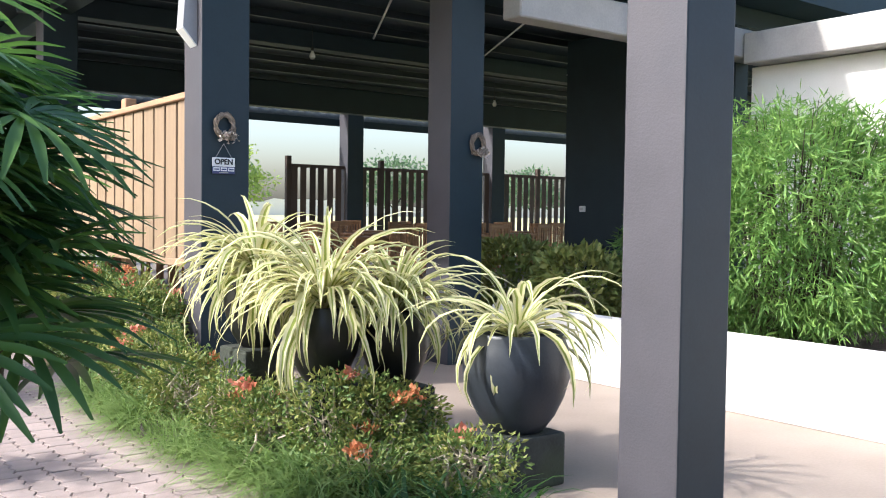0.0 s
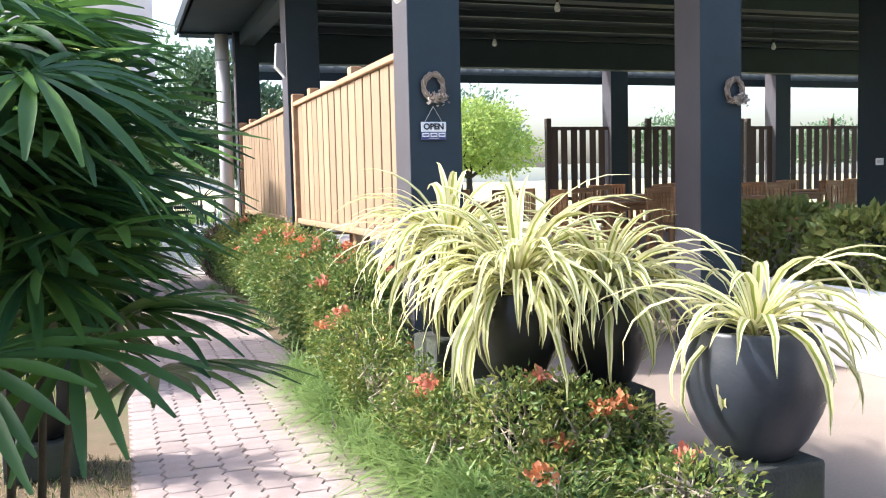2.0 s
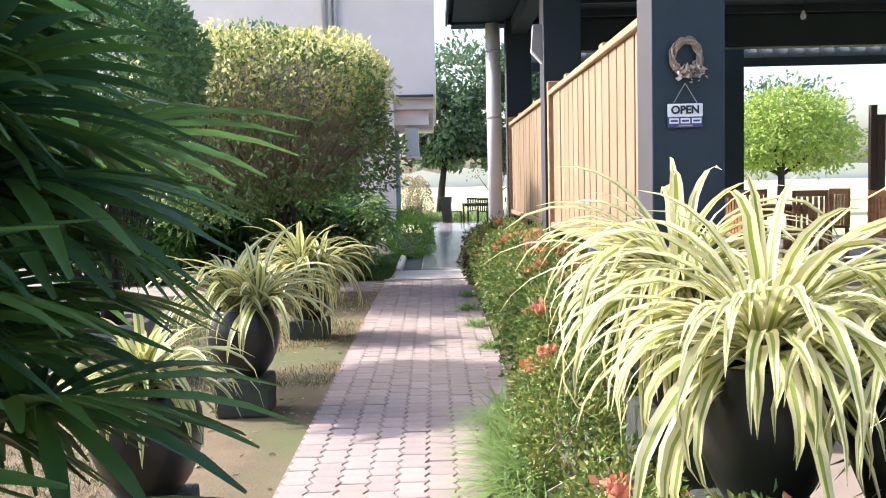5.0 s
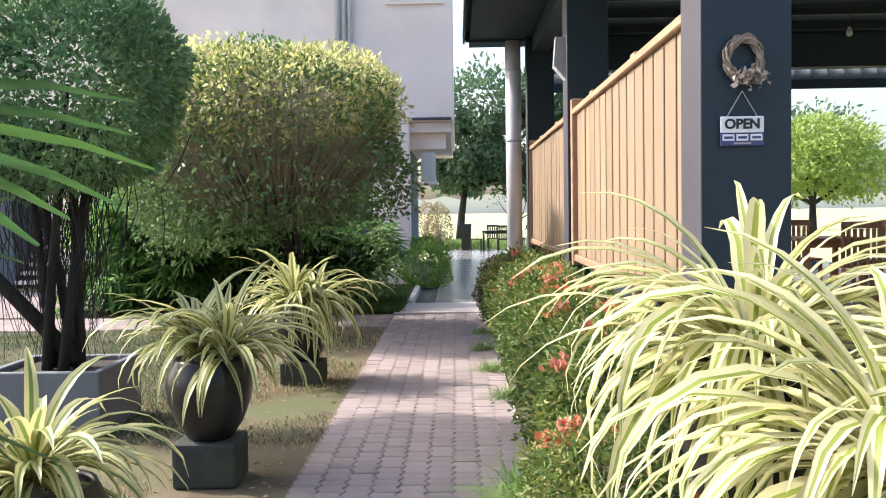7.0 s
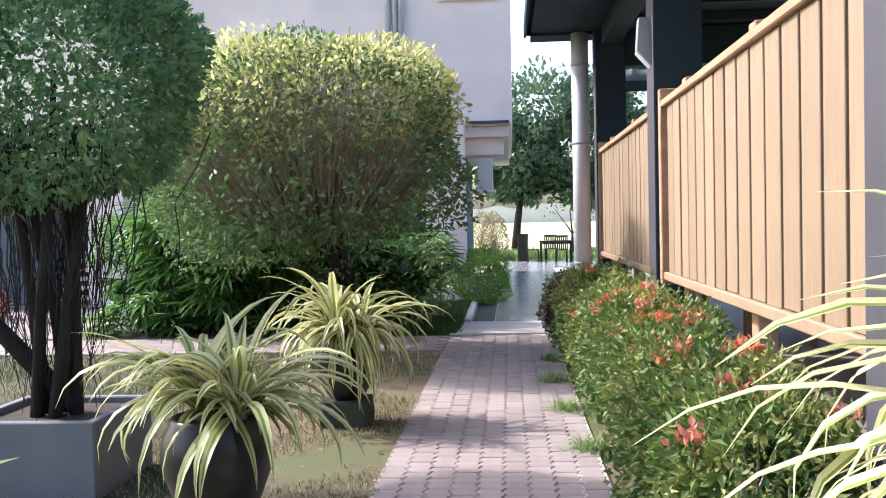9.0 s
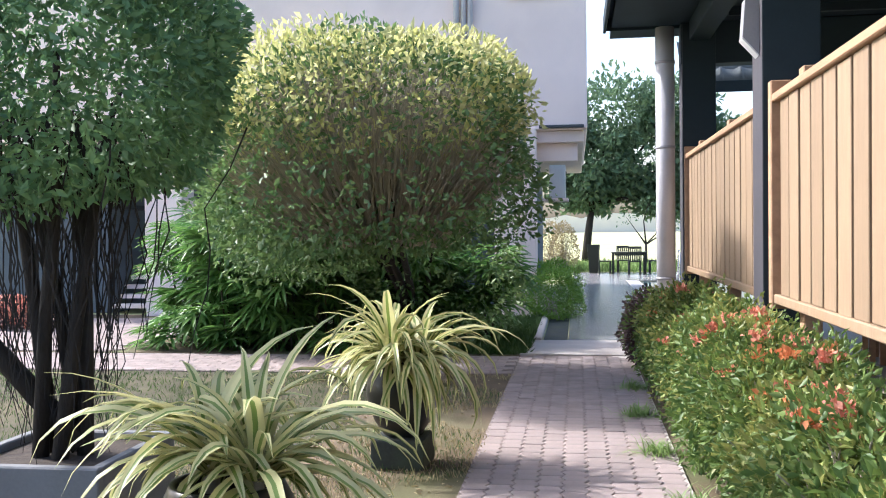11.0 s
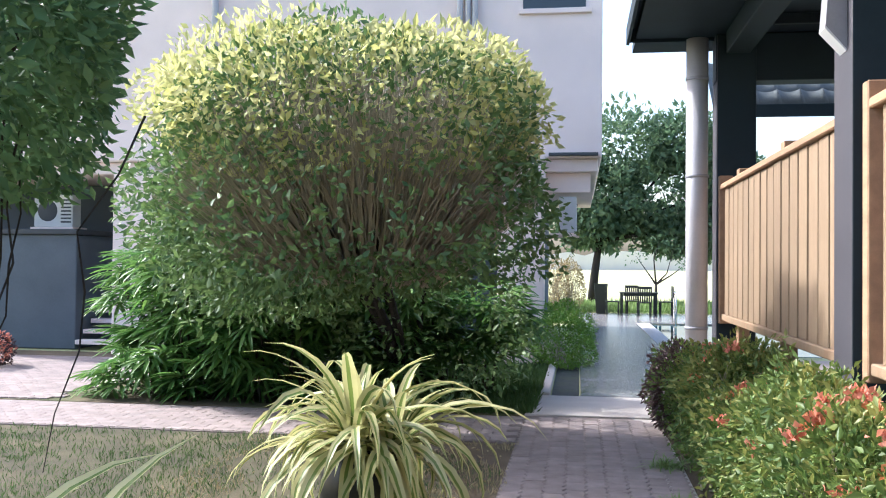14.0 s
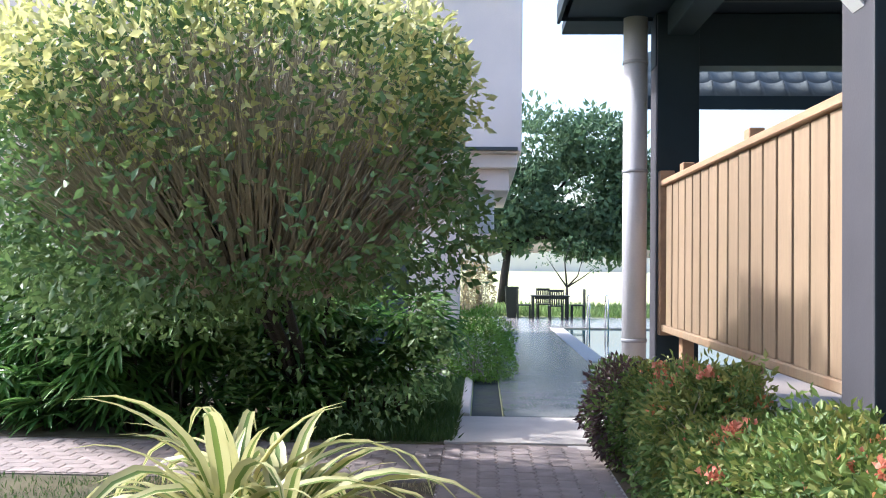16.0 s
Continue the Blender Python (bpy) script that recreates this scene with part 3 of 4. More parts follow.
for z in (0.9, 2.6, 3.7):
    part("bracket", lathe("bracket", [(0.123, z), (0.13, z + 0.003), (0.13, z + 0.035), (0.123, z + 0.038)], M_LAMPBOX, 24), dp)


# ---- tables and chairs under the roof ----
def chair_parts(name, loc, rz, material, label, group):
    c = thing(name, loc, label, "chair", group, rz=rz)
    part("seat", box_mesh("seat", -0.22, 0.22, -0.22, 0.22, 0.42, 0.455, material, 0.008), c)
    lg = box_mesh("leg", -0.022, 0.022, -0.022, 0.022, 0, 0.418, material, 0.004)
    for x, y in ((-0.19, -0.19), (0.19, -0.19), (-0.19, 0.19), (0.19, 0.19)):
        part("leg", lg, c, m=pose(x, y, 0))
    for x in (-0.2, 0.2):
        part("back_post", box_mesh("back_post", x - 0.02, x + 0.02, 0.18, 0.22, 0.457, 0.95, material, 0.005), c)
    part("back_rail", box_mesh("back_rail", -0.178, 0.178, 0.185, 0.215, 0.87, 0.95, material, 0.006), c)
    for k in range(5):
        x = -0.14 + 0.07 * k
        part("back_slat", box_mesh("back_slat", x - 0.022, x + 0.022, 0.19, 0.208, 0.457, 0.868, material, 0.003), c)
    return c


def table_parts(name, loc, rz, material, label, w=0.8, d=0.8, group=""):
    t = thing(name, loc, label, "table", group, rz=rz)
    part("tabletop", box_mesh("tabletop", -w / 2, w / 2, -d / 2, d / 2, 0.71, 0.75, material, 0.008), t)
    lg = box_mesh("leg", -0.03, 0.03, -0.03, 0.03, 0, 0.708, material, 0.004)
    for x in (-1, 1):
        for y in (-1, 1):
            part("leg", lg, t, m=pose(x * (w / 2 - 0.06), y * (d / 2 - 0.06), 0))
    part("apron", box_mesh("apron", -w / 2 + 0.1, w / 2 - 0.1, -d / 2 + 0.05, -d / 2 + 0.07, 0.63, 0.708, material, 0.003), t)
    return t


ch0 = chair_parts("dining_chair", (9.3, 13.4, 0.4), 15, M_CHAIR, "reddish teak dining chair with a slatted back", "pavilion chairs")
tb0 = table_parts("dining_table", (9.1, 14.3, 0.4), 0, M_CHAIR, "reddish teak dining table", group="pavilion tables")
for tx, ty in ((7.6, 12.2), (6.3, 14.3), (12.2, 14.0), (10.4, 13.2), (10.6, 16.6), (14.6, 16.0), (4.4, 12.9)):
    copy_thing(tb0, pose(tx, ty, 0.4, 0, 0, R.uniform(-8, 8)))
    for dx, dy, a in ((0, 0.72, 0), (0.1, -0.72, 180), (0.7, 0.05, -90), (-0.72, 0, 90)):
        copy_thing(ch0, pose(tx + dx, ty + dy, 0.4, 0, 0, a + R.uniform(-14, 14)))
copy_thing(ch0, pose(9.1, 15.1, 0.4, 0, 0, 0))

# far terrace set
tb1 = table_parts("terrace_table", (3.35, 37.5, 0.033), 0, M_RATTAN, "dark outdoor table on the far terrace", 1.2, 0.8)
ch1 = chair_parts("terrace_chair", (3.5, 36.85, 0.033), 180, M_RATTAN, "dark rattan outdoor chair", "terrace chairs")
copy_thing(ch1, pose(2.52, 37.4, 0.033, 0, 0, 90))
copy_thing(ch1, pose(4.25, 37.6, 0.033, 0, 0, -90))
copy_thing(ch1, pose(3.2, 38.2, 0.033, 0, 0, 4))
pl = thing("tall_planter", (2.15, 38.0, 0.035), "tall tapered dark green planter on the terrace", "planter")
s = Soup()
s.put([(-0.15, -0.15, 0), (0.15, -0.15, 0), (0.15, 0.15, 0), (-0.15, 0.15, 0), (-0.22, -0.22, 1.0), (0.22, -0.22, 1.0), (0.22, 0.22, 1.0), (-0.22, 0.22, 1.0), (-0.17, -0.17, 0.95), (0.17, -0.17, 0.95), (0.17, 0.17, 0.95), (-0.17, 0.17, 0.95)],
      [(0, 1, 5, 4), (1, 2, 6, 5), (2, 3, 7, 6), (3, 0, 4, 7), (4, 5, 9, 8), (5, 6, 10, 9), (6, 7, 11, 10), (7, 4, 8, 11)])
part("body", s.mesh("body", M_RATTAN), pl)
part("soil", box_mesh("soil", -0.165, 0.165, -0.165, 0.165, 0.90, 0.94, M_SOIL, 0), pl)
lad = thing("pool_ladder", (4.1, 33.4, 0.03), "polished steel pool ladder rails", "ladder")
for dx in (0, 0.5):
    v, f = tube([(dx, 0.25, 0), (dx, 0.25, 0.7), (dx, 0.15, 0.85), (dx, 0, 0.88), (dx, -0.2, 0.8), (dx, -0.3, 0.55), (dx, -0.32, -0.03)], 0.025, 8)
    part("rail", mesh_of("rail", v, f, M_STEEL, smooth=True), lad)


# ---- grey building behind the shrubs ----
bd = thing("building", (0, 0, 0), "two-storey grey rendered building with an overhanging upper floor", "building")
part("upper_wall", box_mesh("upper_wall", -12, 1.78, 22.3, 32, 3.42, 9.5, M_WALL, 0.02), bd)
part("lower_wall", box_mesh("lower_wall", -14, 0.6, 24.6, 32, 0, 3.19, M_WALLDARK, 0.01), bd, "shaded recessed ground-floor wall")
part("slab", box_mesh("slab", -12, 1.72, 22.42, 32, 3.2, 3.415, M_WALL, 0.015), bd)
part("bracket", box_mesh("bracket", 0.7, 1.6, 22.6, 23.0, 2.86, 3.197, M_WALL, 0.01), bd)
part("low_block", box_mesh("low_block", -14, -7.7, 22.45, 24.55, 0, 2.1, M_WALLDARK, 0.015), bd, "ground-floor wall block in shade-darkened grey")
part("ledge", box_mesh("ledge", -14, -7.65, 22.38, 24.55, 2.103, 2.2, M_ACDARK, 0.01), bd)
for px in (0.1, -6.6):
    part("pillar", box_mesh("pillar", px, px + 0.75, 21.7, 22.29, 0, 3.197 if px < 0 else 3.41, M_WALL, 0.015), bd, "grey rendered pillar")
part("ledge", box_mesh("ledge", 0.9, 1.72, 22.2, 22.297, 3.45, 3.5, M_ACDARK, 0.004), bd)
for pz in ((-0.62, 0.055), (-0.48, 0.05), (-0.36, 0.05), (-5.0, 0.06)):
    v, f = tube([(pz[0], 22.22, 3.5), (pz[0], 22.22, 9.4)], pz[1], 12)
    part("wall_pipe", mesh_of("wall_pipe", v, f, M_PIPE, smooth=True), bd, "grey vertical wall pipe")
wi = part("window", box_mesh("window", 0.45, 1.5, 22.285, 22.298, 5.95, 7.4, M_GLASS, 0), bd, "dark upper window")
part("sill", box_mesh("sill", 0.38, 1.6, 22.24, 22.298, 5.86, 5.945, M_WALL, 0.006), wi)
part("side_wall", box_mesh("side_wall", -14.2, -14.01, 22.5, 24.55, 0, 3.19, M_WALL, 0.01), bd)
part("dark_door", box_mesh("dark_door", -6.9, -5.9, 24.55, 24.597, 0, 2.1, M_ACDARK, 0.004), bd, "dark ground-floor door")
st = thing("outdoor_stair", (-6.75, 22.35, 0), "dark outdoor stair with a thin rail", "stair")
for k in range(9):
    part("tread", box_mesh("tread", -0.9, 0.0, k * 0.27, k * 0.27 + 0.3, k * 0.18 + 0.1, k * 0.18 + 0.18, M_WALL, 0.006), st)
    v, f = tube([(0.04, k * 0.27 + 0.15, 0.0 if k == 0 else k * 0.18), (0.04, k * 0.27 + 0.15, k * 0.18 + 1.0)], 0.012, 5)
    part("baluster", mesh_of("baluster", v, f, M_ACDARK), st)
v, f = tube([(0.04, 0.1, 1.0), (0.04, 2.4, 2.55)], 0.02, 6)
part("handrail", mesh_of("handrail", v, f, M_ACDARK), st)
part("stringer", box_mesh("stringer", -1.0, 0.0, 2.2, 2.9, 0, 1.5, M_WALL, 0.01), st)


def ac_unit(loc, rz=0):
    ac = thing("air_conditioner", loc, "off-white outdoor air conditioner unit on a bracket", "air conditioner", "wall units", rz=rz)
    part("case", box_mesh("case", -0.4, 0.4, -0.15, 0.15, 0, 0.62, M_AC, 0.02, 2), ac)
    part("fan_grille", lathe("fan_grille", [(0.0, 0.0), (0.2, 0.0), (0.23, -0.012)], M_ACDARK, 24), ac, "dark round fan grille", pose(-0.12, -0.152, 0.31, 90, 0, 0))
    for k in range(7):
        part("louvre", box_mesh("louvre", 0.16, 0.37, -0.163, -0.152, 0.08 + k * 0.07, 0.11 + k * 0.07, M_ACDARK, 0.002), ac)
    part("shelf", box_mesh("shelf", -0.45, 0.45, -0.2, 0.3, -0.06, -0.004, M_WALL, 0.005), ac)


ac_unit((1.22, 22.95, 2.17), 90)
ac_unit((-8.6, 23.3, 2.27), 0)


# ---- plants ----
def strap_leaf(length, width, droop, lift, mats, segs=8, seed=0, twist=0.0, fold=None):
    """A long strap leaf along +x with a green centre and pale margins."""
    rg = np.random.default_rng(seed)
    a, pos, pts = lift, np.array([0.0, 0.0, 0.0]), []
    step = length / segs
    for k in range(segs + 1):
        t = k / segs
        pts.append((pos.copy(), a))
        a -= droop / segs * (0.5 + 1.2 * t)
        if fold is not None and k == fold:
            a -= 1.3
        pos = pos + step * np.array([math.cos(a), 0.04 * rg.normal(), math.sin(a)])
    verts, faces, idx = [], [], []
    for k, (p, a) in enumerate(pts):
        t = k / segs
        w = width * (0.55 + 0.9 * t if t < 0.4 else 0.91 * (1 - ((t - 0.4) / 0.6) ** 1.7)) * 0.5 + 0.0008
        n = np.array([-math.sin(a), 0, math.cos(a)])
        tw = twist * t
        side = np.array([0, math.cos(tw), 0]) + n * math.sin(tw)
        for q, h in ((-1, 0.35), (-0.3, 0.08), (0.3, 0.08), (1, 0.35)):
            verts.append(p + side * w * q + n * w * h)
    for k in range(segs):
        for c in range(3):
            i = k * 4 + c
            faces.append((i, i + 1, i + 5, i + 4))
            idx.append(1 if c == 1 else 0)
    return mesh_of("leaf", verts, faces, mats, idx, True)


def leaf_set(mats, n, lmin, lmax, width, seed, droop):
    out = []
    for k in range(n):
        rg = np.random.default_rng(seed + k)
        t = k / (n - 1)
        out.append(strap_leaf(rg.uniform(lmin, lmax), width * rg.uniform(0.8, 1.15), rg.uniform(*droop) * (1 - 0.2 * t), 0.2 + 1.05 * t, mats, 8, seed + k, rg.uniform(-0.7, 0.7)))
    return out


SET_SUN = leaf_set([L_CREAM, L_LIME], 24, 0.6, 0.95, 0.062, 100, (1.2, 3.2))
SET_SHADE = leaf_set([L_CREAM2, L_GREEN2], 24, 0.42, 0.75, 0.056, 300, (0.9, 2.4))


def rosette(parent, leaves, n, z, rng, scale=1.0, off=(0, 0), elong=0.0):
    for k in range(n):
        i = rng.integers(0, len(leaves))
        az = k * 137.5 + rng.uniform(-25, 25)
        sc = scale * rng.uniform(0.8, 1.12)
        m = pose(off[0], off[1], z + rng.uniform(-0.03, 0.05), 0, 0, az) @ pose(0.02, 0, 0, 0, rng.uniform(-22, 20), 0) @ Matrix.Diagonal((sc, sc, sc, 1))
        part("leaf", leaves[i], parent, m=m)


URN_PROFILE = [(0.0, 0.0), (0.13, 0.0), (0.15, 0.012), (0.205, 0.09), (0.255, 0.2), (0.283, 0.31), (0.285, 0.38), (0.27, 0.46), (0.247, 0.525), (0.246, 0.54), (0.236, 0.545), (0.226, 0.535), (0.235, 0.47), (0.24, 0.43), (0.0, 0.425)]
POT_PROFILE = [(0.0, 0.0), (0.11, 0.0), (0.13, 0.012), (0.19, 0.1), (0.235, 0.22), (0.245, 0.3), (0.235, 0.38), (0.2, 0.45), (0.195, 0.465), (0.18, 0.465), (0.175, 0.45), (0.19, 0.4), (0.0, 0.39)]


def plinth(x, y, w, h, rz):
    b = thing("stone_plinth", (x, y, 0), "dark mossy square block carrying a plant pot", "plinth", "pot plinths", rz=rz)
    part("block", box_mesh("block", -w / 2, w / 2, -w / 2, w / 2, 0, h, M_BLOCK, 0.02, 2), b)


def urn_plant(x, y, z, leaves, n, rng, label, profile, material, soil_z, soil_r, scale=1.0, heads=((0, 0),), grp="urn plants"):
    u = thing("potted_plant", (x, y, z), label, "potted plant", grp, rz=rng.uniform(0, 360))
    part("pot", lathe("pot", profile, material), u, "dark rounded pot")
    part("soil", lathe("soil", [(0.0, soil_z + 0.012), (soil_r * 0.6, soil_z + 0.01), (soil_r, soil_z)], M_SOIL, 20), u)
    for hx, hy in heads:
        v, f = tube([(hx, hy, soil_z), (hx * 1.1, hy, soil_z + 0.10)], [0.035, 0.028], 8)
        part("stem", mesh_of("stem", v, f, M_TWIG, smooth=True), u)
        rosette(u, leaves, n, soil_z + 0.09, rng, scale, (hx * 1.1, hy))


rp = np.random.default_rng(21)
URN_SMALL = [(r * 0.76, z * 0.84) for r, z in URN_PROFILE]
URN_LARGE = [(r * 1.07, z * 1.02) for r, z in URN_PROFILE]
plinth(3.42, 3.84, 0.40, 0.30, 2)
urn_plant(3.42, 3.84, 0.30, SET_SUN, 58, rp, "charcoal urn with an arching cream-striped strap-leaf plant", URN_LARGE, M_URN, 0.44, 0.248, 0.86)
for x, y, n, h, sc in ((3.14, 4.64, 120, 0.46, 0.84), (2.70, 4.74, 160, 0.50, 0.88), (2.66, 5.56, 180, 0.62, 0.84)):
    plinth(x, y, 0.36, h, rp.uniform(-4, 4))
    urn_plant(x, y, h, SET_SUN, n, rp, "black urn with a dense cream-striped strap-leaf plant", URN_SMALL, M_BLACKPOT, 0.361, 0.176, sc)
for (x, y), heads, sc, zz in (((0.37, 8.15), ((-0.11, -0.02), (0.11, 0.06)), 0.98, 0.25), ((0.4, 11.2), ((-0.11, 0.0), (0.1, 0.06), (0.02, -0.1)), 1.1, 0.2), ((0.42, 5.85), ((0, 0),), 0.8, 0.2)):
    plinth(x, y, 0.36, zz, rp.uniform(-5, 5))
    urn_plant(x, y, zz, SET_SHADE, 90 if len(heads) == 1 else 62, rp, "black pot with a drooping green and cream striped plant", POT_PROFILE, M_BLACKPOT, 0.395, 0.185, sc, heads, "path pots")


def fan_leaf(mats, blades, length, width, seed):
    rg = np.random.default_rng(seed)
    s = Soup()
    for b in range(blades):
        a = (b / (blades - 1) - 0.5) * 3.4 + rg.normal(0, 0.05)
        L = length * (1 - 0.22 * abs(a) / 1.7) * rg.uniform(0.88, 1.08)
        d0 = np.array([math.cos(a), math.sin(a), 0.0])
        sd = np.array([-math.sin(a), math.cos(a), 0.0])
        segs, verts = 5, []
        for k in range(segs + 1):
            t = k / segs
            p = d0 * L * t + np.array([0, 0, 0.10 * L * t - 0.30 * L * t ** 2.4])
            w = width * (0.25 + 1.5 * t if t < 0.5 else 1.0 * (1 - 0.75 * ((t - 0.5) / 0.5) ** 2)) * 0.5
            verts += [p - sd * w, p + np.array([0, 0, -w * 0.5]), p + sd * w]
        faces = []
        for k in range(segs):
            i = k * 3
            faces += [(i, i + 1, i + 4, i + 3), (i + 1, i + 2, i + 5, i + 4)]
        s.put(verts, faces)
    return s.mesh("fan_leaf", mats, True)


FANS = [fan_leaf(L_PALM, R.integers(11, 16), R.uniform(0.42, 0.54), 0.042, 700 + k) for k in range(8)]
FANS2 = [fan_leaf(L_PALM2, R.integers(8, 11), R.uniform(0.4, 0.52), 0.05, 800 + k) for k in range(5)]


def lady_palm(loc, n_canes, spread, h0, h1, fans, rng, reach, label, per=5, keep=None):
    p = thing("lady_palm", loc, label, "palm")
    for c in range(n_canes):
        a, r = rng.uniform(0, 6.28), spread * math.sqrt(rng.uniform(0, 1))
        bx, by, h = r * math.cos(a), r * math.sin(a), rng.uniform(h0, h1)
        tx, ty = bx * 1.35, by * 1.35
        v, f = tube([(bx, by, 0), ((bx + tx) / 2, (by + ty) / 2, h * 0.55), (tx, ty, h)], [0.016, 0.014, 0.01], 6)
        part("cane", mesh_of("cane", v, f, M_STEM, smooth=True), p)
        for k in range(per):
            az = math.degrees(math.atan2(ty, tx)) + rng.uniform(-120, 120)
            hz = h - rng.uniform(0, 0.4) * h * 0.55
            el = rng.uniform(-20, 45)
            st0 = reach * rng.uniform(0.45, 1.0)
            o = Vector((tx, ty, hz)) + Vector((math.cos(radians(az)) * math.cos(radians(el)), math.sin(radians(az)) * math.cos(radians(el)), math.sin(radians(el)))) * st0
            v, f = tube([(tx, ty, hz), ((tx + o.x) / 2, (ty + o.y) / 2, (hz + o.z) / 2 + 0.03), tuple(o)], 0.0045, 4)
            part("petiole", mesh_of("petiole", v, f, L_PALM), p)
            part("fan_leaf", fans[rng.integers(0, len(fans))], p, m=Matrix.Translation(o) @ pose(0, 0, 0, rng.uniform(-25, 25), 0, az) @ pose(0, 0, 0, 0, -el * 0.6 + rng.uniform(-8, 30), 0))
    return p


lady_palm((0.24, 3.72, 0), 26, 0.4, 1.2, 2.45, FANS, np.random.default_rng(5), 0.34, "large dark green lady palm clump beside the path", 7)


def leafy(name, loc, label, category, blobs, mats, n, size, rng, aspect=0.45, tilt=0.8, stems=0, stem_to=1.0, stem_mat=M_TWIG, group="", shell=0.7, lump=0.25, thin=None, box=2.4, zmin=0.02):
    """A shrub: crown of many single leaves over a set of branches."""
    ob = thing(name, loc, label, category, group)
    sets = []
    for c, r, frac, mi in blobs:
        p, d = blob_points(int(n * frac), c, r, rng, shell, lump, zmin, box)
        if thin:
            bare = np.exp(-((p[:, 0] - thin[0]) / thin[2]) ** 2 - ((p[:, 2] - thin[1]) / thin[3]) ** 2)
            keep = (rng.uniform(0, 1, len(p)) > 0.5 * bare) & (p[:, 2] > np.where(p[:, 1] < 0.75, 1.08 + 0.34 * np.tanh(p[:, 0] + 1.0), 0.1) + rng.normal(0, 0.18, len(p)))
            p, d = p[keep], d[keep]
        v, f = scatter_leaves(p, d, size, rng, tilt, aspect)
        sets.append((v, f, mi))
    part("crown", leaf_mesh("crown", sets, mats), ob)
    if stems:
        s = Soup()
        for k in range(stems):
            c, r, frac, mi = blobs[rng.integers(0, len(blobs))]
            d = rng.normal(0, 1, 3)
            d /= np.linalg.norm(d)
            d[2] = abs(d[2]) * 0.9
            e = np.array(c) + d * np.array(r) * stem_to * rng.uniform(0.75, 1.05)
            b = np.array([c[0] * 0.5 + rng.normal(0, 0.1), c[1] * 0.5 + rng.normal(0, 0.1), 0])
            m1 = b * 0.5 + e * 0.5 + rng.normal(0, 0.08, 3) - np.array([d[0], d[1], 0]) * 0.15
            s.put(*tube([b, m1, e], [0.014, 0.008, 0.003], 4))
        part("twig_clump", s.mesh("twig_clump", stem_mat), ob, "thin grey-brown twigs")
    return ob


# large round shrub, sunlight on its top put into the yellow leaf colour
rb = np.random.default_rng(31)
bush = leafy("large_shrub", (-0.66, 14.95, 0), "large clipped round shrub, new growth on top tinted sunlit yellow, and bare twigs", "shrub",
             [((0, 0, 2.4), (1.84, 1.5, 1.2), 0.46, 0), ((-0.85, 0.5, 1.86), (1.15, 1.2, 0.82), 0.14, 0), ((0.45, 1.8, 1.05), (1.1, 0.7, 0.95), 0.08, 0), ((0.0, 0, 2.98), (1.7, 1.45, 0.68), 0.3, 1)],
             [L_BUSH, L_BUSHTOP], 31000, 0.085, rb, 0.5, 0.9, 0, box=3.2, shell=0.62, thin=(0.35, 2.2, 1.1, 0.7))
s = Soup()
for k in range(2100):
    d = rb.normal(0, 1, 3)
    d /= np.linalg.norm(d)
    d[2] = abs(d[2]) * 1.2 - 0.22
    e = np.array((0, 0, 2.4)) + d * (1.74, 1.5, 1.16) * rb.uniform(0.88, 1.06)
    b = np.array((0, 0.5, 1.45)) + d * (0.75, 0.65, 0.4) * rb.uniform(0.6, 1)
    m1 = (b + e) / 2 + rb.normal(0, 0.09, 3)
    s.put(*tube([b, m1, e], [0.009, 0.007, 0.0035], 3))
part("twig_clump", s.mesh("twig_clump", M_TWIG), bush, "dense bare grey-brown twigs")["kind"] = "stuff"
s = Soup()
for k in range(9):
    a = rb.uniform(0, 6.28)
    s.put(*tube([(0.3 * math.cos(a), 2.7 + 0.2 * math.sin(a), 0), (0.35 * math.cos(a), 2.1 + 0.25 * math.sin(a), 0.8), (0.9 * math.cos(a), 0.5 + 0.8 * math.sin(a), 1.9)], [0.06, 0.05, 0.03], 7))
part("trunk_clump", s.mesh("trunk_clump", M_BARK), bush, "dark gnarled trunks")
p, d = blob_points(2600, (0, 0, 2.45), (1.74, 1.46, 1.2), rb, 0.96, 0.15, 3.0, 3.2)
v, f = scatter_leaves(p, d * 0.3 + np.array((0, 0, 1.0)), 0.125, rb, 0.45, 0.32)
part("shoot_clump", leaf_mesh("shoot_clump", [(v, f, 0)], [L_BUSHTOP]), bush, "upright new shoots tinted sunlit yellow")["kind"] = "stuff"

# palm skirt beneath the shrub
rq = np.random.default_rng(9)
for (px, py), nc, hh, sp in (((-3.6, 17.8), 30, 1.95, 0.65), ((-2.8, 17.4), 36, 1.95, 0.6), ((-1.9, 17.3), 30, 1.7, 0.55), ((-0.95, 17.6), 22, 1.5, 0.5), ((0.0, 18.1), 20, 1.6, 0.4)):
    lady_palm((px, py, 0.0), nc, sp, 0.12, hh, FANS2, rq, 0.34, "bushy lady palm at the foot of the large shrub", 10)

# clipped ficus on its planter
tree = thing("ficus_tree", (-1.1, 9.6, 0.42), "dark clipped round ficus on bare trunks with hanging roots", "tree")
p, d = blob_points(19000, (0, 0, 2.1), (1.0, 1.0, 0.78), rb, 0.55, 0.25, None, 2.3)
v, f = scatter_leaves(p, d, 0.07, rb, 0.8, 0.45)
part("crown", leaf_mesh("crown", [(v, f, 0)], [L_FICUS]), tree)
s = Soup()
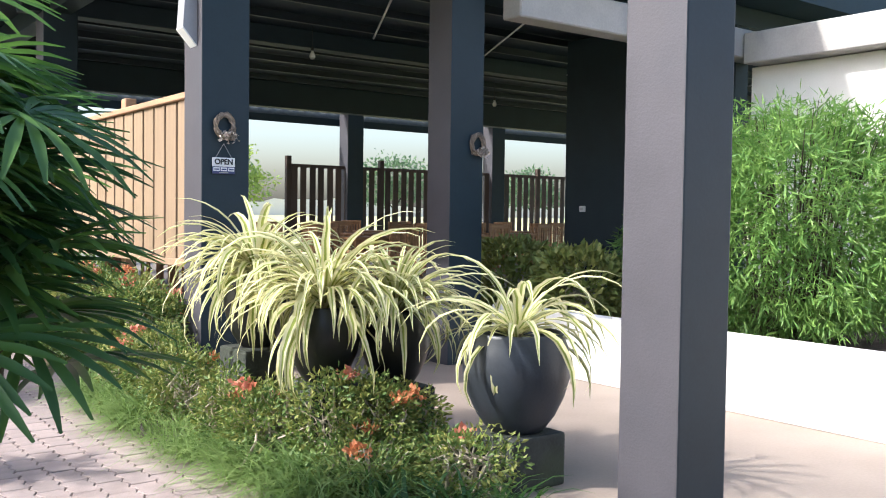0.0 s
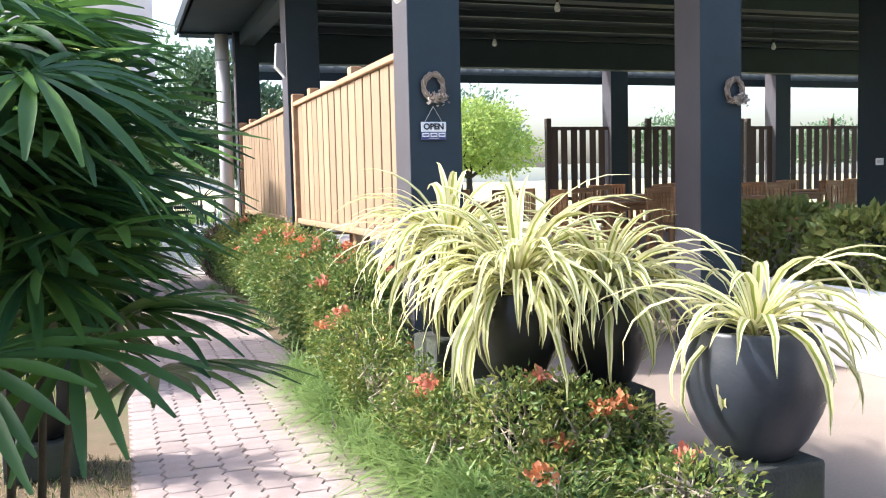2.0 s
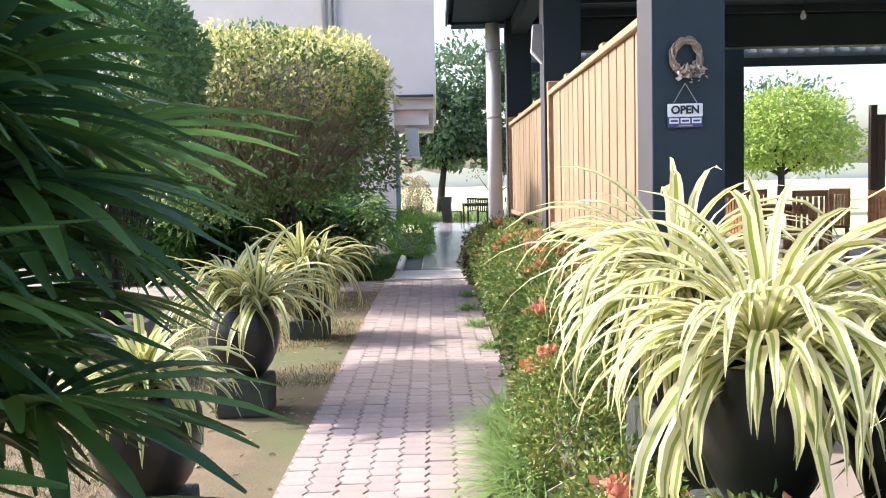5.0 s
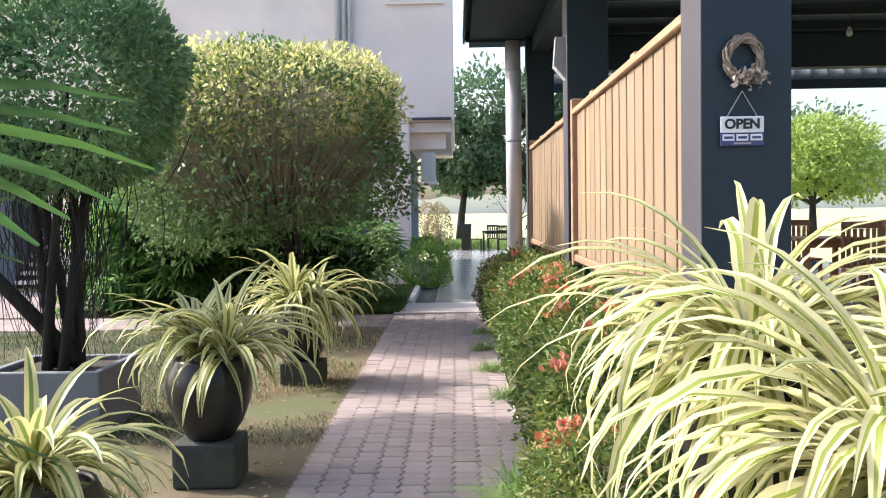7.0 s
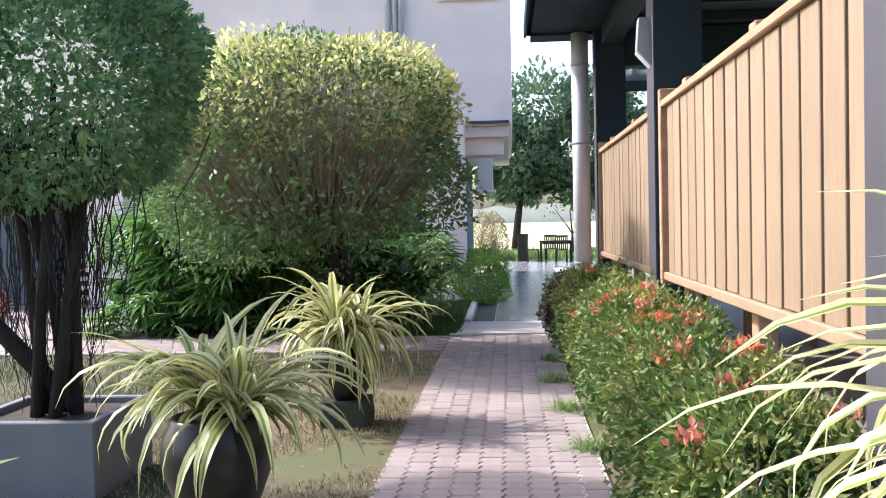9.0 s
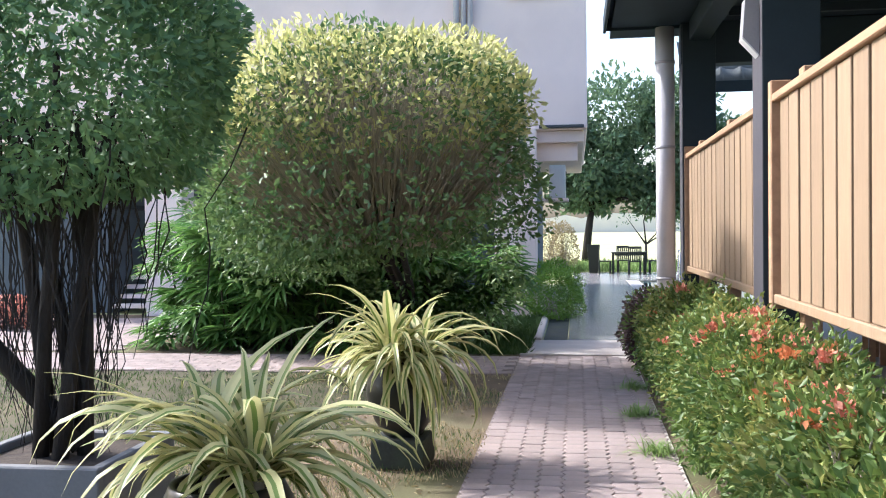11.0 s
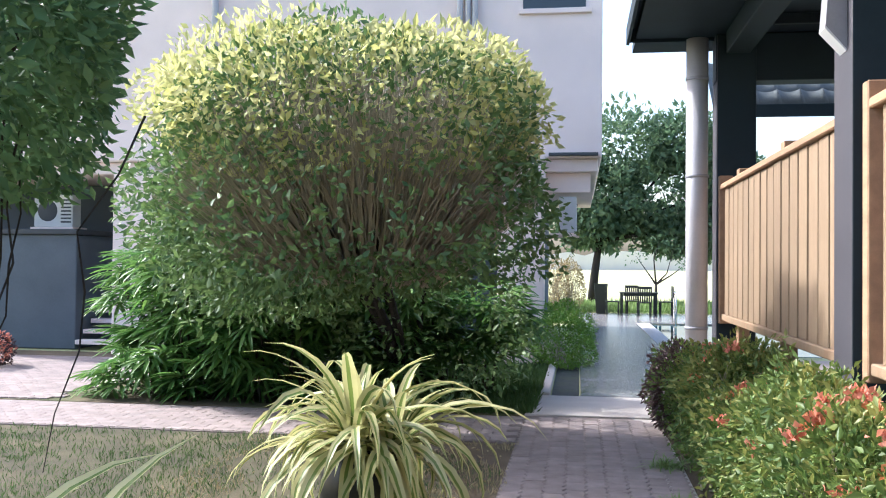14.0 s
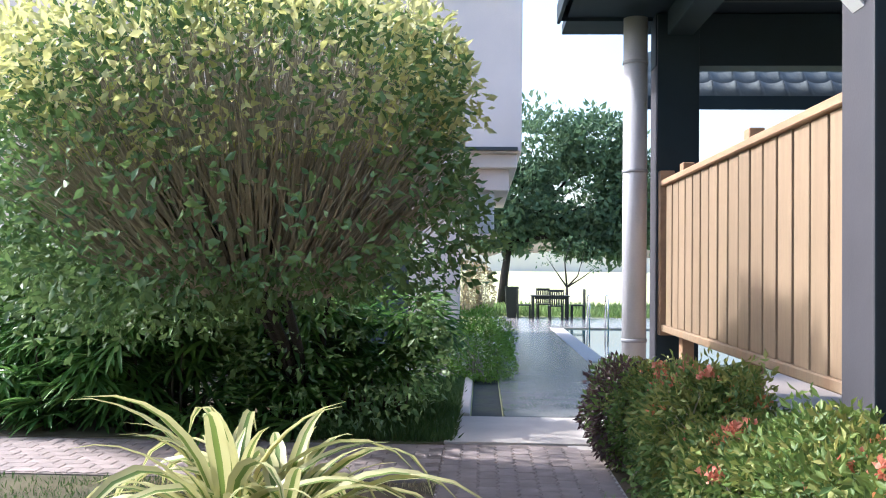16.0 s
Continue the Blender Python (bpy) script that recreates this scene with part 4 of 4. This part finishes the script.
for k in range(5):
    a = k * 1.25
    s.put(*tube([(0.12 * math.cos(a), 0.1 * math.sin(a), 0), (0.13 * math.cos(a + 0.8), 0.12 * math.sin(a + 0.8), 0.7), (0.2 * math.cos(a + 1.4), 0.18 * math.sin(a + 1.4), 1.35), (0.6 * math.cos(a + 1.5), 0.6 * math.sin(a + 1.5), 2.0)], [0.045, 0.036, 0.03, 0.015], 8))
s.put(*tube([(0.1, 0, 0.05), (-0.5, -0.1, 0.75), (-0.9, -0.1, 1.5)], [0.06, 0.05, 0.03], 8))
part("trunk", s.mesh("trunk", M_BARK, True), tree)
s = Soup()
for k in range(110):
    x, y, low = rb.normal(0, 0.26), rb.normal(0, 0.22), rb.uniform(0.0, 0.7)
    path = [(x * (1 - 0.25 * t) + rb.normal(0, 0.035), y * (1 - 0.25 * t) + rb.normal(0, 0.03), 1.75 - (1.75 - low) * t) for t in np.linspace(0, 1, 7)]
    s.put(*tube(path, [0.006, 0.005, 0.004, 0.005, 0.004, 0.003, 0.002], 3))
part("root_clump", s.mesh("root_clump", M_BARK), tree, "thin hanging aerial roots")["kind"] = "stuff"
pb = thing("planter_box", (-1.1, 9.6, 0), "grey square planter box holding the ficus", "planter")
for x0, x1, y0, y1 in ((-0.42, 0.42, -0.42, -0.36), (-0.42, 0.42, 0.36, 0.42), (-0.42, -0.36, -0.358, 0.358), (0.36, 0.42, -0.358, 0.358)):
    part("side", box_mesh("side", x0, x1, y0, y1, 0, 0.46, M_GREYBOX, 0.008), pb)
part("soil", box_mesh("soil", -0.355, 0.355, -0.355, 0.355, 0, 0.42, M_SOIL, 0), pb)


# ixora hedge along the fence
def ixora(x, y, rx, ry, h, rng, young, flowers, grp="flower bed shrubs"):
    ob = leafy("ixora_shrub", (x, y, 0), "leafy ixora shrub with coral flower heads", "shrub",
               [((0, 0, h * 0.52), (rx, ry, h * 0.5), 0.62, 0), ((0, 0, h * 0.62), (rx, ry, h * 0.42), 0.38 * young, 1)],
               [L_IXORA, L_IXORA_Y], int((6200 if grp == "flower bed shrubs" else 9500) * rx * ry * h / 0.16), 0.054 if grp == "flower bed shrubs" else 0.04, rng, 0.42, 0.8, 26, group=grp, shell=0.55, box=2.4, lump=0.5)
    for k in range(flowers):
        a = rng.uniform(0, 6.28)
        q = rng.uniform(0.3, 0.95)
        fx, fy = rx * q * math.cos(a), ry * q * math.sin(a)
        fz = h * (0.52 + 0.5 * math.sqrt(max(0.02, 1 - q * q))) + 0.03
        c = np.array((fx, fy, fz)) + rng.normal(0, 1, (46, 3)) * (0.025, 0.025, 0.016)
        v, f = scatter_leaves(c, np.tile((0, 0, 1.0), (46, 1)), 0.036, rng, 0.8, 0.7)
        part("flower_head", leaf_mesh("flower_head", [(v, f, 0)], [P_RED if rng.uniform() < 0.7 else P_ORANGE]), ob, "coral red flower cluster")["kind"] = "stuff"


ri = np.random.default_rng(77)
y = 7.7
while y < 15.4:
    ixora(2.61 + ri.normal(0, 0.05), y, ri.uniform(0.34, 0.44), ri.uniform(0.4, 0.52), ri.uniform(0.78, 1.04), ri, ri.uniform(0.5, 1.5), int(ri.integers(4, 9)))
    y += ri.uniform(0.52, 0.66)
for y in (15.7, 16.15):
    leafy("bronze_shrub", (2.5, y, 0), "dark bronze-leaved shrub at the end of the bed", "shrub", [((0, 0, 0.42), (0.42, 0.36, 0.42), 0.7, 0), ((0, 0, 0.45), (0.4, 0.34, 0.4), 0.3, 1)], [L_DARKRED, L_IXORA], 4200, 0.06, ri, 0.4, 0.7, 24)
for (x, y), h in (((2.35, 7.1), 0.55), ((2.75, 6.7), 0.6), ((2.45, 6.3), 0.5), ((2.85, 5.9), 0.52), ((2.5, 5.5), 0.5), ((2.8, 5.0), 0.5), ((2.45, 4.75), 0.42), ((2.9, 4.4), 0.5), ((2.6, 4.1), 0.46), ((3.0, 3.75), 0.45), ((2.95, 4.2), 0.55), ((2.4, 5.1), 0.6), ((2.3, 5.95), 0.62), ((2.4, 6.7), 0.7)):
    ixora(x, y, ri.uniform(0.22, 0.3), ri.uniform(0.22, 0.3), h * ri.uniform(0.65, 0.95), ri, ri.uniform(0.4, 2.2), int(ri.integers(0, 3)), "front bed shrubs")
for x, y, h in ((2.55, 4.4, 0.6), (2.78, 4.28, 0.56), (2.98, 4.3, 0.5), (2.38, 4.85, 0.5), (2.35, 5.3, 0.5)):
    ixora(x, y, 0.22, 0.2, h, ri, ri.uniform(1.5, 3.2), 1, "front bed shrubs")


def tuft(name, x, y, n, length, mat_, rng, label, grp, width=0.012):
    ob = thing(name, (x, y, 0), label, "grass", grp)
    vs, fs, o = [], [], 0
    for k in range(n):
        a, el, L = rng.uniform(0, 6.28), rng.uniform(0.6, 1.4), length * rng.uniform(0.6, 1.1)
        p0 = np.array([rng.normal(0, 0.06), rng.normal(0, 0.06), 0])
        d = np.array([math.cos(a), math.sin(a)])
        sd = np.array([-d[1], d[0], 0])
        for q in range(5):
            t = q / 4
            r, z = L * (math.cos(el) * t + 0.35 * t * t), L * (math.sin(el) * t - 0.55 * t * t * math.cos(el) - 0.25 * t ** 3)
            w = width * (1 - t * 0.9) * 0.5
            c = p0 + np.array([d[0] * r, d[1] * r, max(z, 0.01)])
            vs += [c - sd * w, c + sd * w]
        for q in range(4):
            i = o + q * 2
            fs += [(i, i + 1, i + 3), (i, i + 3, i + 2)]
        o += 10
    part("blade_clump", leaf_mesh("blade_clump", [(np.array(vs), np.array(fs), 0)], [mat_]), ob)["kind"] = "stuff"


for k in range(26):
    yy = 4.0 + k * 0.18 if k < 20 else 7.7 + (k - 20) * 1.3
    tuft("grass_tuft", 2.17 + ri.normal(0, 0.06) + (0.12 if yy < 5.2 else 0), yy, 150, 0.42 if k < 20 else 0.22, L_GRASS, ri, "bright green border grass tuft at the path edge", "border tufts")
for x, y in ((2.55, 5.15), (2.7, 5.6), (2.35, 4.45), (2.75, 4.7), (2.5, 3.95), (2.3, 5.6), (2.6, 6.0), (2.85, 4.15), (2.3, 6.6), (2.35, 7.1), (2.28, 4.9), (2.45, 5.35), (2.3, 4.15), (2.15, 6.3)):
    tuft("grass_tuft", x, y, 110, 0.46, L_GRASS, ri, "tall bright green grass clump in the flower bed", "bed tufts", 0.018)
for x, y in ((2.25, 4.6), (2.3, 4.3), (2.48, 4.12), (2.42, 4.5), (2.2, 6.2), (2.18, 6.6), (2.25, 5.0), (2.2, 7.0), (2.62, 4.0), (2.15, 7.5)):
    tuft("grass_clump", x, y, 120, 0.52, L_GRASS, ri, "broad-bladed bright green grass clump in the bed", "bed clumps", 0.024)
for x, y in ((2.15, 5.75), (2.2, 5.95), (2.28, 5.6)):
    tuft("purple_plant", x, y, 60, 0.26, L_PURPLE, ri, "purple-leaved rosette at the bed edge", "purple rosettes", 0.035)
for x, y in ((2.75, 3.5), (2.95, 3.35), (2.55, 3.75)):
    tuft("dark_lily", x, y, 40, 0.42, L_PALM, ri, "dark green strap-leaved lily", "dark lilies", 0.035)

rk = np.random.default_rng(17)
for k in range(5):
    leafy("pink_flower_bush", (-7.4 - 0.55 * k, 19.3 + 0.2 * (k % 2), 0), "low bush with pink and bronze leaves", "shrub", [((0, 0, 0.25), (0.45, 0.5, 0.28), 0.6, 0), ((0, 0, 0.3), (0.42, 0.46, 0.26), 0.4, 1)], [L_DARKRED, P_RED], 2600, 0.06, rk, 0.45, 0.7, 12, group="pink bed bushes")
# topiary ball by the walkway
rt = np.random.default_rng(3)
leafy("topiary_bush", (1.15, 21.5, 0), "bright green clipped topiary bush by the walkway", "shrub", [((0, 0, 0.42), (0.5, 0.55, 0.45), 0.6, 0), ((-0.1, 0.6, 0.5), (0.5, 0.5, 0.5), 0.4, 0)], [L_TOPIARY], 9000, 0.05, rt, 0.5, 0.7, 20, lump=0.4)

# bamboo hedge and shrubs in the raised planter
def bamboo(x, y, rx, ry, h, n, rng):
    ob = thing("bamboo_hedge", (x, y, 0.42), "dense bright green feathery bamboo hedge", "bamboo", "planter bamboo")
    p, d = blob_points(n, (0, 0, h * 0.5), (rx, ry, h * 0.55), rng, 0.5, 0.3, 0.03, 2.5)
    c = np.repeat(p, 5, 0) + rng.normal(0, 0.02, (len(p) * 5, 3))
    v, f = scatter_leaves(c, np.repeat(d * 0.7 + np.array((0, 0, -0.35)), 5, 0), 0.12, rng, 0.7, 0.14, 0.03)
    part("leaves", leaf_mesh("leaves", [(v, f, 0)], [L_BAMBOO]), ob)
    s = Soup()
    for k in range(60):
        a = rng.uniform(0, 6.28)
        q = rng.uniform(0.2, 0.85)
        e = (rx * q * math.cos(a), ry * q * math.sin(a), h * rng.uniform(0.8, 1.06))
        s.put(*tube([(e[0] * 0.4, e[1] * 0.4, 0), (e[0] * 0.6, e[1] * 0.6, h * 0.6), e], [0.012, 0.009, 0.003], 5))
    part("cane_clump", s.mesh("cane_clump", M_STEM), ob)["kind"] = "stuff"


bamboo(7.55, 4.75, 1.05, 1.2, 2.0, 6500, rt)
bamboo(7.9, 6.35, 0.5, 0.55, 1.5, 2200, rt)
leafy("planter_shrub", (6.85, 6.75, 0.42), "yellow-green leafy shrub in the raised planter", "shrub", [((0, 0, 0.35), (0.5, 0.45, 0.4), 1, 0)], [L_IXORA_Y], 2600, 0.1, rt, 0.5, 0.7, 20)
leafy("planter_shrub", (6.9, 7.9, 0.0), "bright green leafy shrub beside the column", "shrub", [((0, 0, 0.7), (0.6, 0.5, 0.55), 1, 0)], [L_IXORA_Y], 3000, 0.11, rt, 0.5, 0.7, 20)
leafy("planter_shrub", (7.0, 2.3, 0.42), "sparse pale-leaved shrub in the raised planter", "shrub", [((0, 0, 0.4), (0.45, 0.45, 0.45), 1, 0)], [L_DRY], 500, 0.2, rt, 0.25, 0.7, 20)


# ---- far trees and distance ----
def big_tree(name, loc, label, trunk_h, crowns, material, n, leaf, rng, trunk_r=0.2, lean=0.0):
    t = thing(name, loc, label, "tree")
    s = Soup()
    top = np.array((lean, 0, trunk_h))
    s.put(*tube([(0, 0, -0.05), (lean * 0.4, 0, trunk_h * 0.5), top], [trunk_r, trunk_r * 0.8, trunk_r * 0.6], 9))
    sets = []
    for c, r in crowns:
        s.put(*tube([top, (top + np.array(c)) / 2 + rng.normal(0, 0.15, 3), c], [trunk_r * 0.5, trunk_r * 0.3, trunk_r * 0.1], 6))
        p, d = blob_points(n, c, r, rng, 0.35, 0.5, None, 2.0, 2.2)
        v, f = scatter_leaves(p, d, leaf, rng, 0.9, 0.5)
        sets.append((v, f, 0))
    part("trunk", s.mesh("trunk", M_BARK, True), t)
    part("crown", leaf_mesh("crown", sets, [material]), t)


rf = np.random.default_rng(13)
big_tree("shade_tree", (1.9, 43, 0), "broad grey-green shade tree in the mist beyond the terrace", 2.6,
         [((0.5, 0, 4.2), (2.0, 1.8, 1.4)), ((2.6, 0.5, 4.6), (2.2, 1.8, 1.7)), ((1.2, 0.5, 6.3), (2.3, 1.8, 1.5)), ((3.6, 0, 6.4), (1.6, 1.4, 1.2)), ((4.6, 0, 3.2), (1.3, 1.2, 1.2)), ((-1.4, 0, 5.2), (1.6, 1.4, 1.4)), ((3.2, 0.2, 2.9), (1.5, 1.0, 0.9)), ((0.2, 0.2, 3.2), (1.6, 1.2, 0.9)), ((5.2, 0.4, 4.8), (1.6, 1.3, 1.3))], L_TREE, 2000, 0.3, rf, 0.2, 0.3)
big_tree("bare_tree", (4.1, 39.8, 0), "small nearly bare tree beside the terrace", 1.0, [((-0.7, 0, 2.0), (0.4, 0.4, 0.3)), ((0.6, 0.1, 2.2), (0.5, 0.4, 0.3)), ((0.1, 0, 2.5), (0.4, 0.4, 0.3)), ((1.0, 0, 1.7), (0.3, 0.3, 0.2))], L_TREE, 40, 0.12, rf, 0.07)
big_tree("round_tree", (15.9, 39.5, 0), "bright sunlit round garden tree", 1.6, [((0, 0, 3.3), (3.0, 2.2, 1.5)), ((-1.4, 0, 2.6), (1.8, 1.4, 1.0)), ((1.5, 0, 2.8), (1.9, 1.5, 1.1)), ((0.3, 0, 4.2), (2.0, 1.6, 0.9))], L_TREE2, 2600, 0.2, rf, 0.2)
for bx, by, sc in ((24.5, 62, 1.5), (47, 70, 1.3), (64, 70, 1.2)):
    big_tree("far_tree", (bx, by, 0), "pale hazy far tree", 2.0, [((0, 0, 4.0 * sc), (2.6 * sc, 2 * sc, 1.4 * sc)), ((1.5, 0, 3 * sc), (2 * sc, 1.5 * sc, 1.1 * sc)), ((-1.8, 0, 3 * sc), (2 * sc, 1.5 * sc, 1.2 * sc))], L_TREE, 900, 0.4, rf, 0.2)
for bx, by in ((1.1, 39.5), (0.6, 39.0)):
    leafy("dry_bush", (bx, by, 0), "pale dry twiggy bush beyond the terrace", "shrub", [((0, 0, 0.9), (0.5, 0.5, 0.9), 1, 0)], [L_DRY], 1500, 0.1, rf, 0.4, 0.8, 50)
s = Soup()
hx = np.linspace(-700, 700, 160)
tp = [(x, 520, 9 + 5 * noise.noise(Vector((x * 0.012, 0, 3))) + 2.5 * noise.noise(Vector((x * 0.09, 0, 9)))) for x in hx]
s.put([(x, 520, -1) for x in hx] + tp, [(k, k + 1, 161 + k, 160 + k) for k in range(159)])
solo("backdrop_woods", s.mesh("backdrop_woods", M_HILL), "line of far woods with haze put into its pale colour", "backdrop", "structure")

# grass and litter on the soil
rg = np.random.default_rng(55)
def blades(name, n, xr, yr, h, material, label, clump=0.0):
    x, y = rg.uniform(*xr, n), rg.uniform(*yr, n)
    if clump:
        k = np.array([noise.noise(Vector((a * 0.9, b * 0.9, 4))) for a, b in zip(x, y)]) > clump - 0.3
        x, y = x[k], y[k]
    c = np.stack([x, y, np.full(len(x), -0.006)], 1)
    v, f = scatter_leaves(c, np.tile((0, 0, 1.0), (len(x), 1)), h, rg, 0.45, 0.12, 0.02)
    tagged(new(name, leaf_mesh(name, [(v, f, 0)], [material])), label, "grass", "", "stuff")


blades("lawn_grass", 26000, (-0.9, 0.94), (16.6, 21.2), 0.12, L_LAWN, "short green lawn grass before the building")
blades("thin_grass", 52000, (-5, 0.84), (2, 15), 0.05, L_LAWN, "thin grass on the dry soil", 0.3)
blades("patch_grass", 13000, (-5, -0.3), (9, 15), 0.055, L_LAWN, "worn olive lawn grass")
blades("straw_litter", 30000, (-1.5, 0.9), (4, 15), 0.045, L_DRY, "dry straw litter on the soil", 0.2)
blades("field_edge_grass", 9000, (-1, 9), (38.7, 44), 0.35, L_GRASS, "tall pale grass at the field edge")
n = 700
c = np.stack([rg.uniform(-1.2, 1.0, n), rg.uniform(4, 15, n), np.full(n, 0.002)], 1)
v, f = scatter_leaves(c, rg.normal(0, 1, (n, 3)) * (1, 1, 0.1), 0.05, rg, 0.2, 0.5, 0.1)
tagged(new("fallen_leaves", leaf_mesh("fallen_leaves", [(v, f, 0)], [L_DRY])), "scattered dry fallen leaves", "leaves", "", "stuff")


# ---- pavers, last ----
PW, PL = 0.15, 0.24
def paver_mesh(kind):
    """An interlocking block with waved long sides and worn edges."""
    g = 0.0035
    w, l, b = PW / 2 - g, PL / 2 - g, 0.005
    side = [(0.014 * math.sin(4 * math.pi * (t + 0.12 * kind)), -l + 2 * l * t) for t in np.linspace(0, 1, 9)]
    ring = [(w + a, y) for a, y in side] + [(-w + a, y) for a, y in reversed(side)]
    n = len(ring)
    low = [(x, y, 0.0) for x, y in ring]
    mid = [(x, y, 0.0145) for x, y in ring]
    top = [(x * (1 - b / w), y * (1 - b / l), 0.018) for x, y in ring]
    fs = [(k, (k + 1) % n, n + (k + 1) % n, n + k) for k in range(n)] + [(n + k, n + (k + 1) % n, 2 * n + (k + 1) % n, 2 * n + k) for k in range(n)]
    fs.append(tuple(range(2 * n, 3 * n)))
    return low + mid + top, fs


pv, pf = paver_mesh(0)
pave_me = mesh_of("paver", pv, pf, M_PAVER)
floor_path = thing("brick_path", (0, 0, 0), "worn pinkish interlocking brick path", "path", "", "structure")
rest = Soup()
cols = 9
for c in range(cols):
    x = 0.86 + PW * (c + 0.5) + 0.012
    yy = -4.9 + (PL / 2 if c % 2 else 0)
    while yy < 16.45:
        dz, rot = rg.normal(0, 0.0012), rg.normal(0, 0.4)
        if 5.2 <= yy <= 13.0:
            part("paver", pave_me, floor_path, m=pose(x, yy, dz + 0.001, rg.normal(0, 0.35), rg.normal(0, 0.35), rot))
        else:
            rest.put([(vx + x, vy + yy, vz + dz + 0.001) for vx, vy, vz in pv], pf)
        yy += PL
ob = part("paver_rest", rest.mesh("paver_rest", M_PAVER), floor_path)
tagged(ob, kind="stuff")
rest = Soup()
for r in range(9):
    yy = 15.08 + PW * (r + 0.5)
    x = -7.9 + (PL / 2 if r % 2 else 0)
    while x < 0.75:
        rest.put([(-vy + x, vx + yy, vz + 0.001) for vx, vy, vz in pv], pf)
        x += PL
for r in range(30):
    yy = 16.6 + PW * (r + 0.5)
    x = -11 + (PL / 2 if r % 2 else 0)
    while x < -4.35 + 0.3 * math.sin(yy):
        rest.put([(-vy + x, vx + yy, vz + 0.008) for vx, vy, vz in pv], pf)
        x += PL
cp = thing("cross_brick_path", (0, 0, 0), "worn brick cross path before the shrubs", "path", "", "structure")
tagged(part("paver_rest", rest.mesh("paver_rest", M_PAVER), cp), kind="stuff")
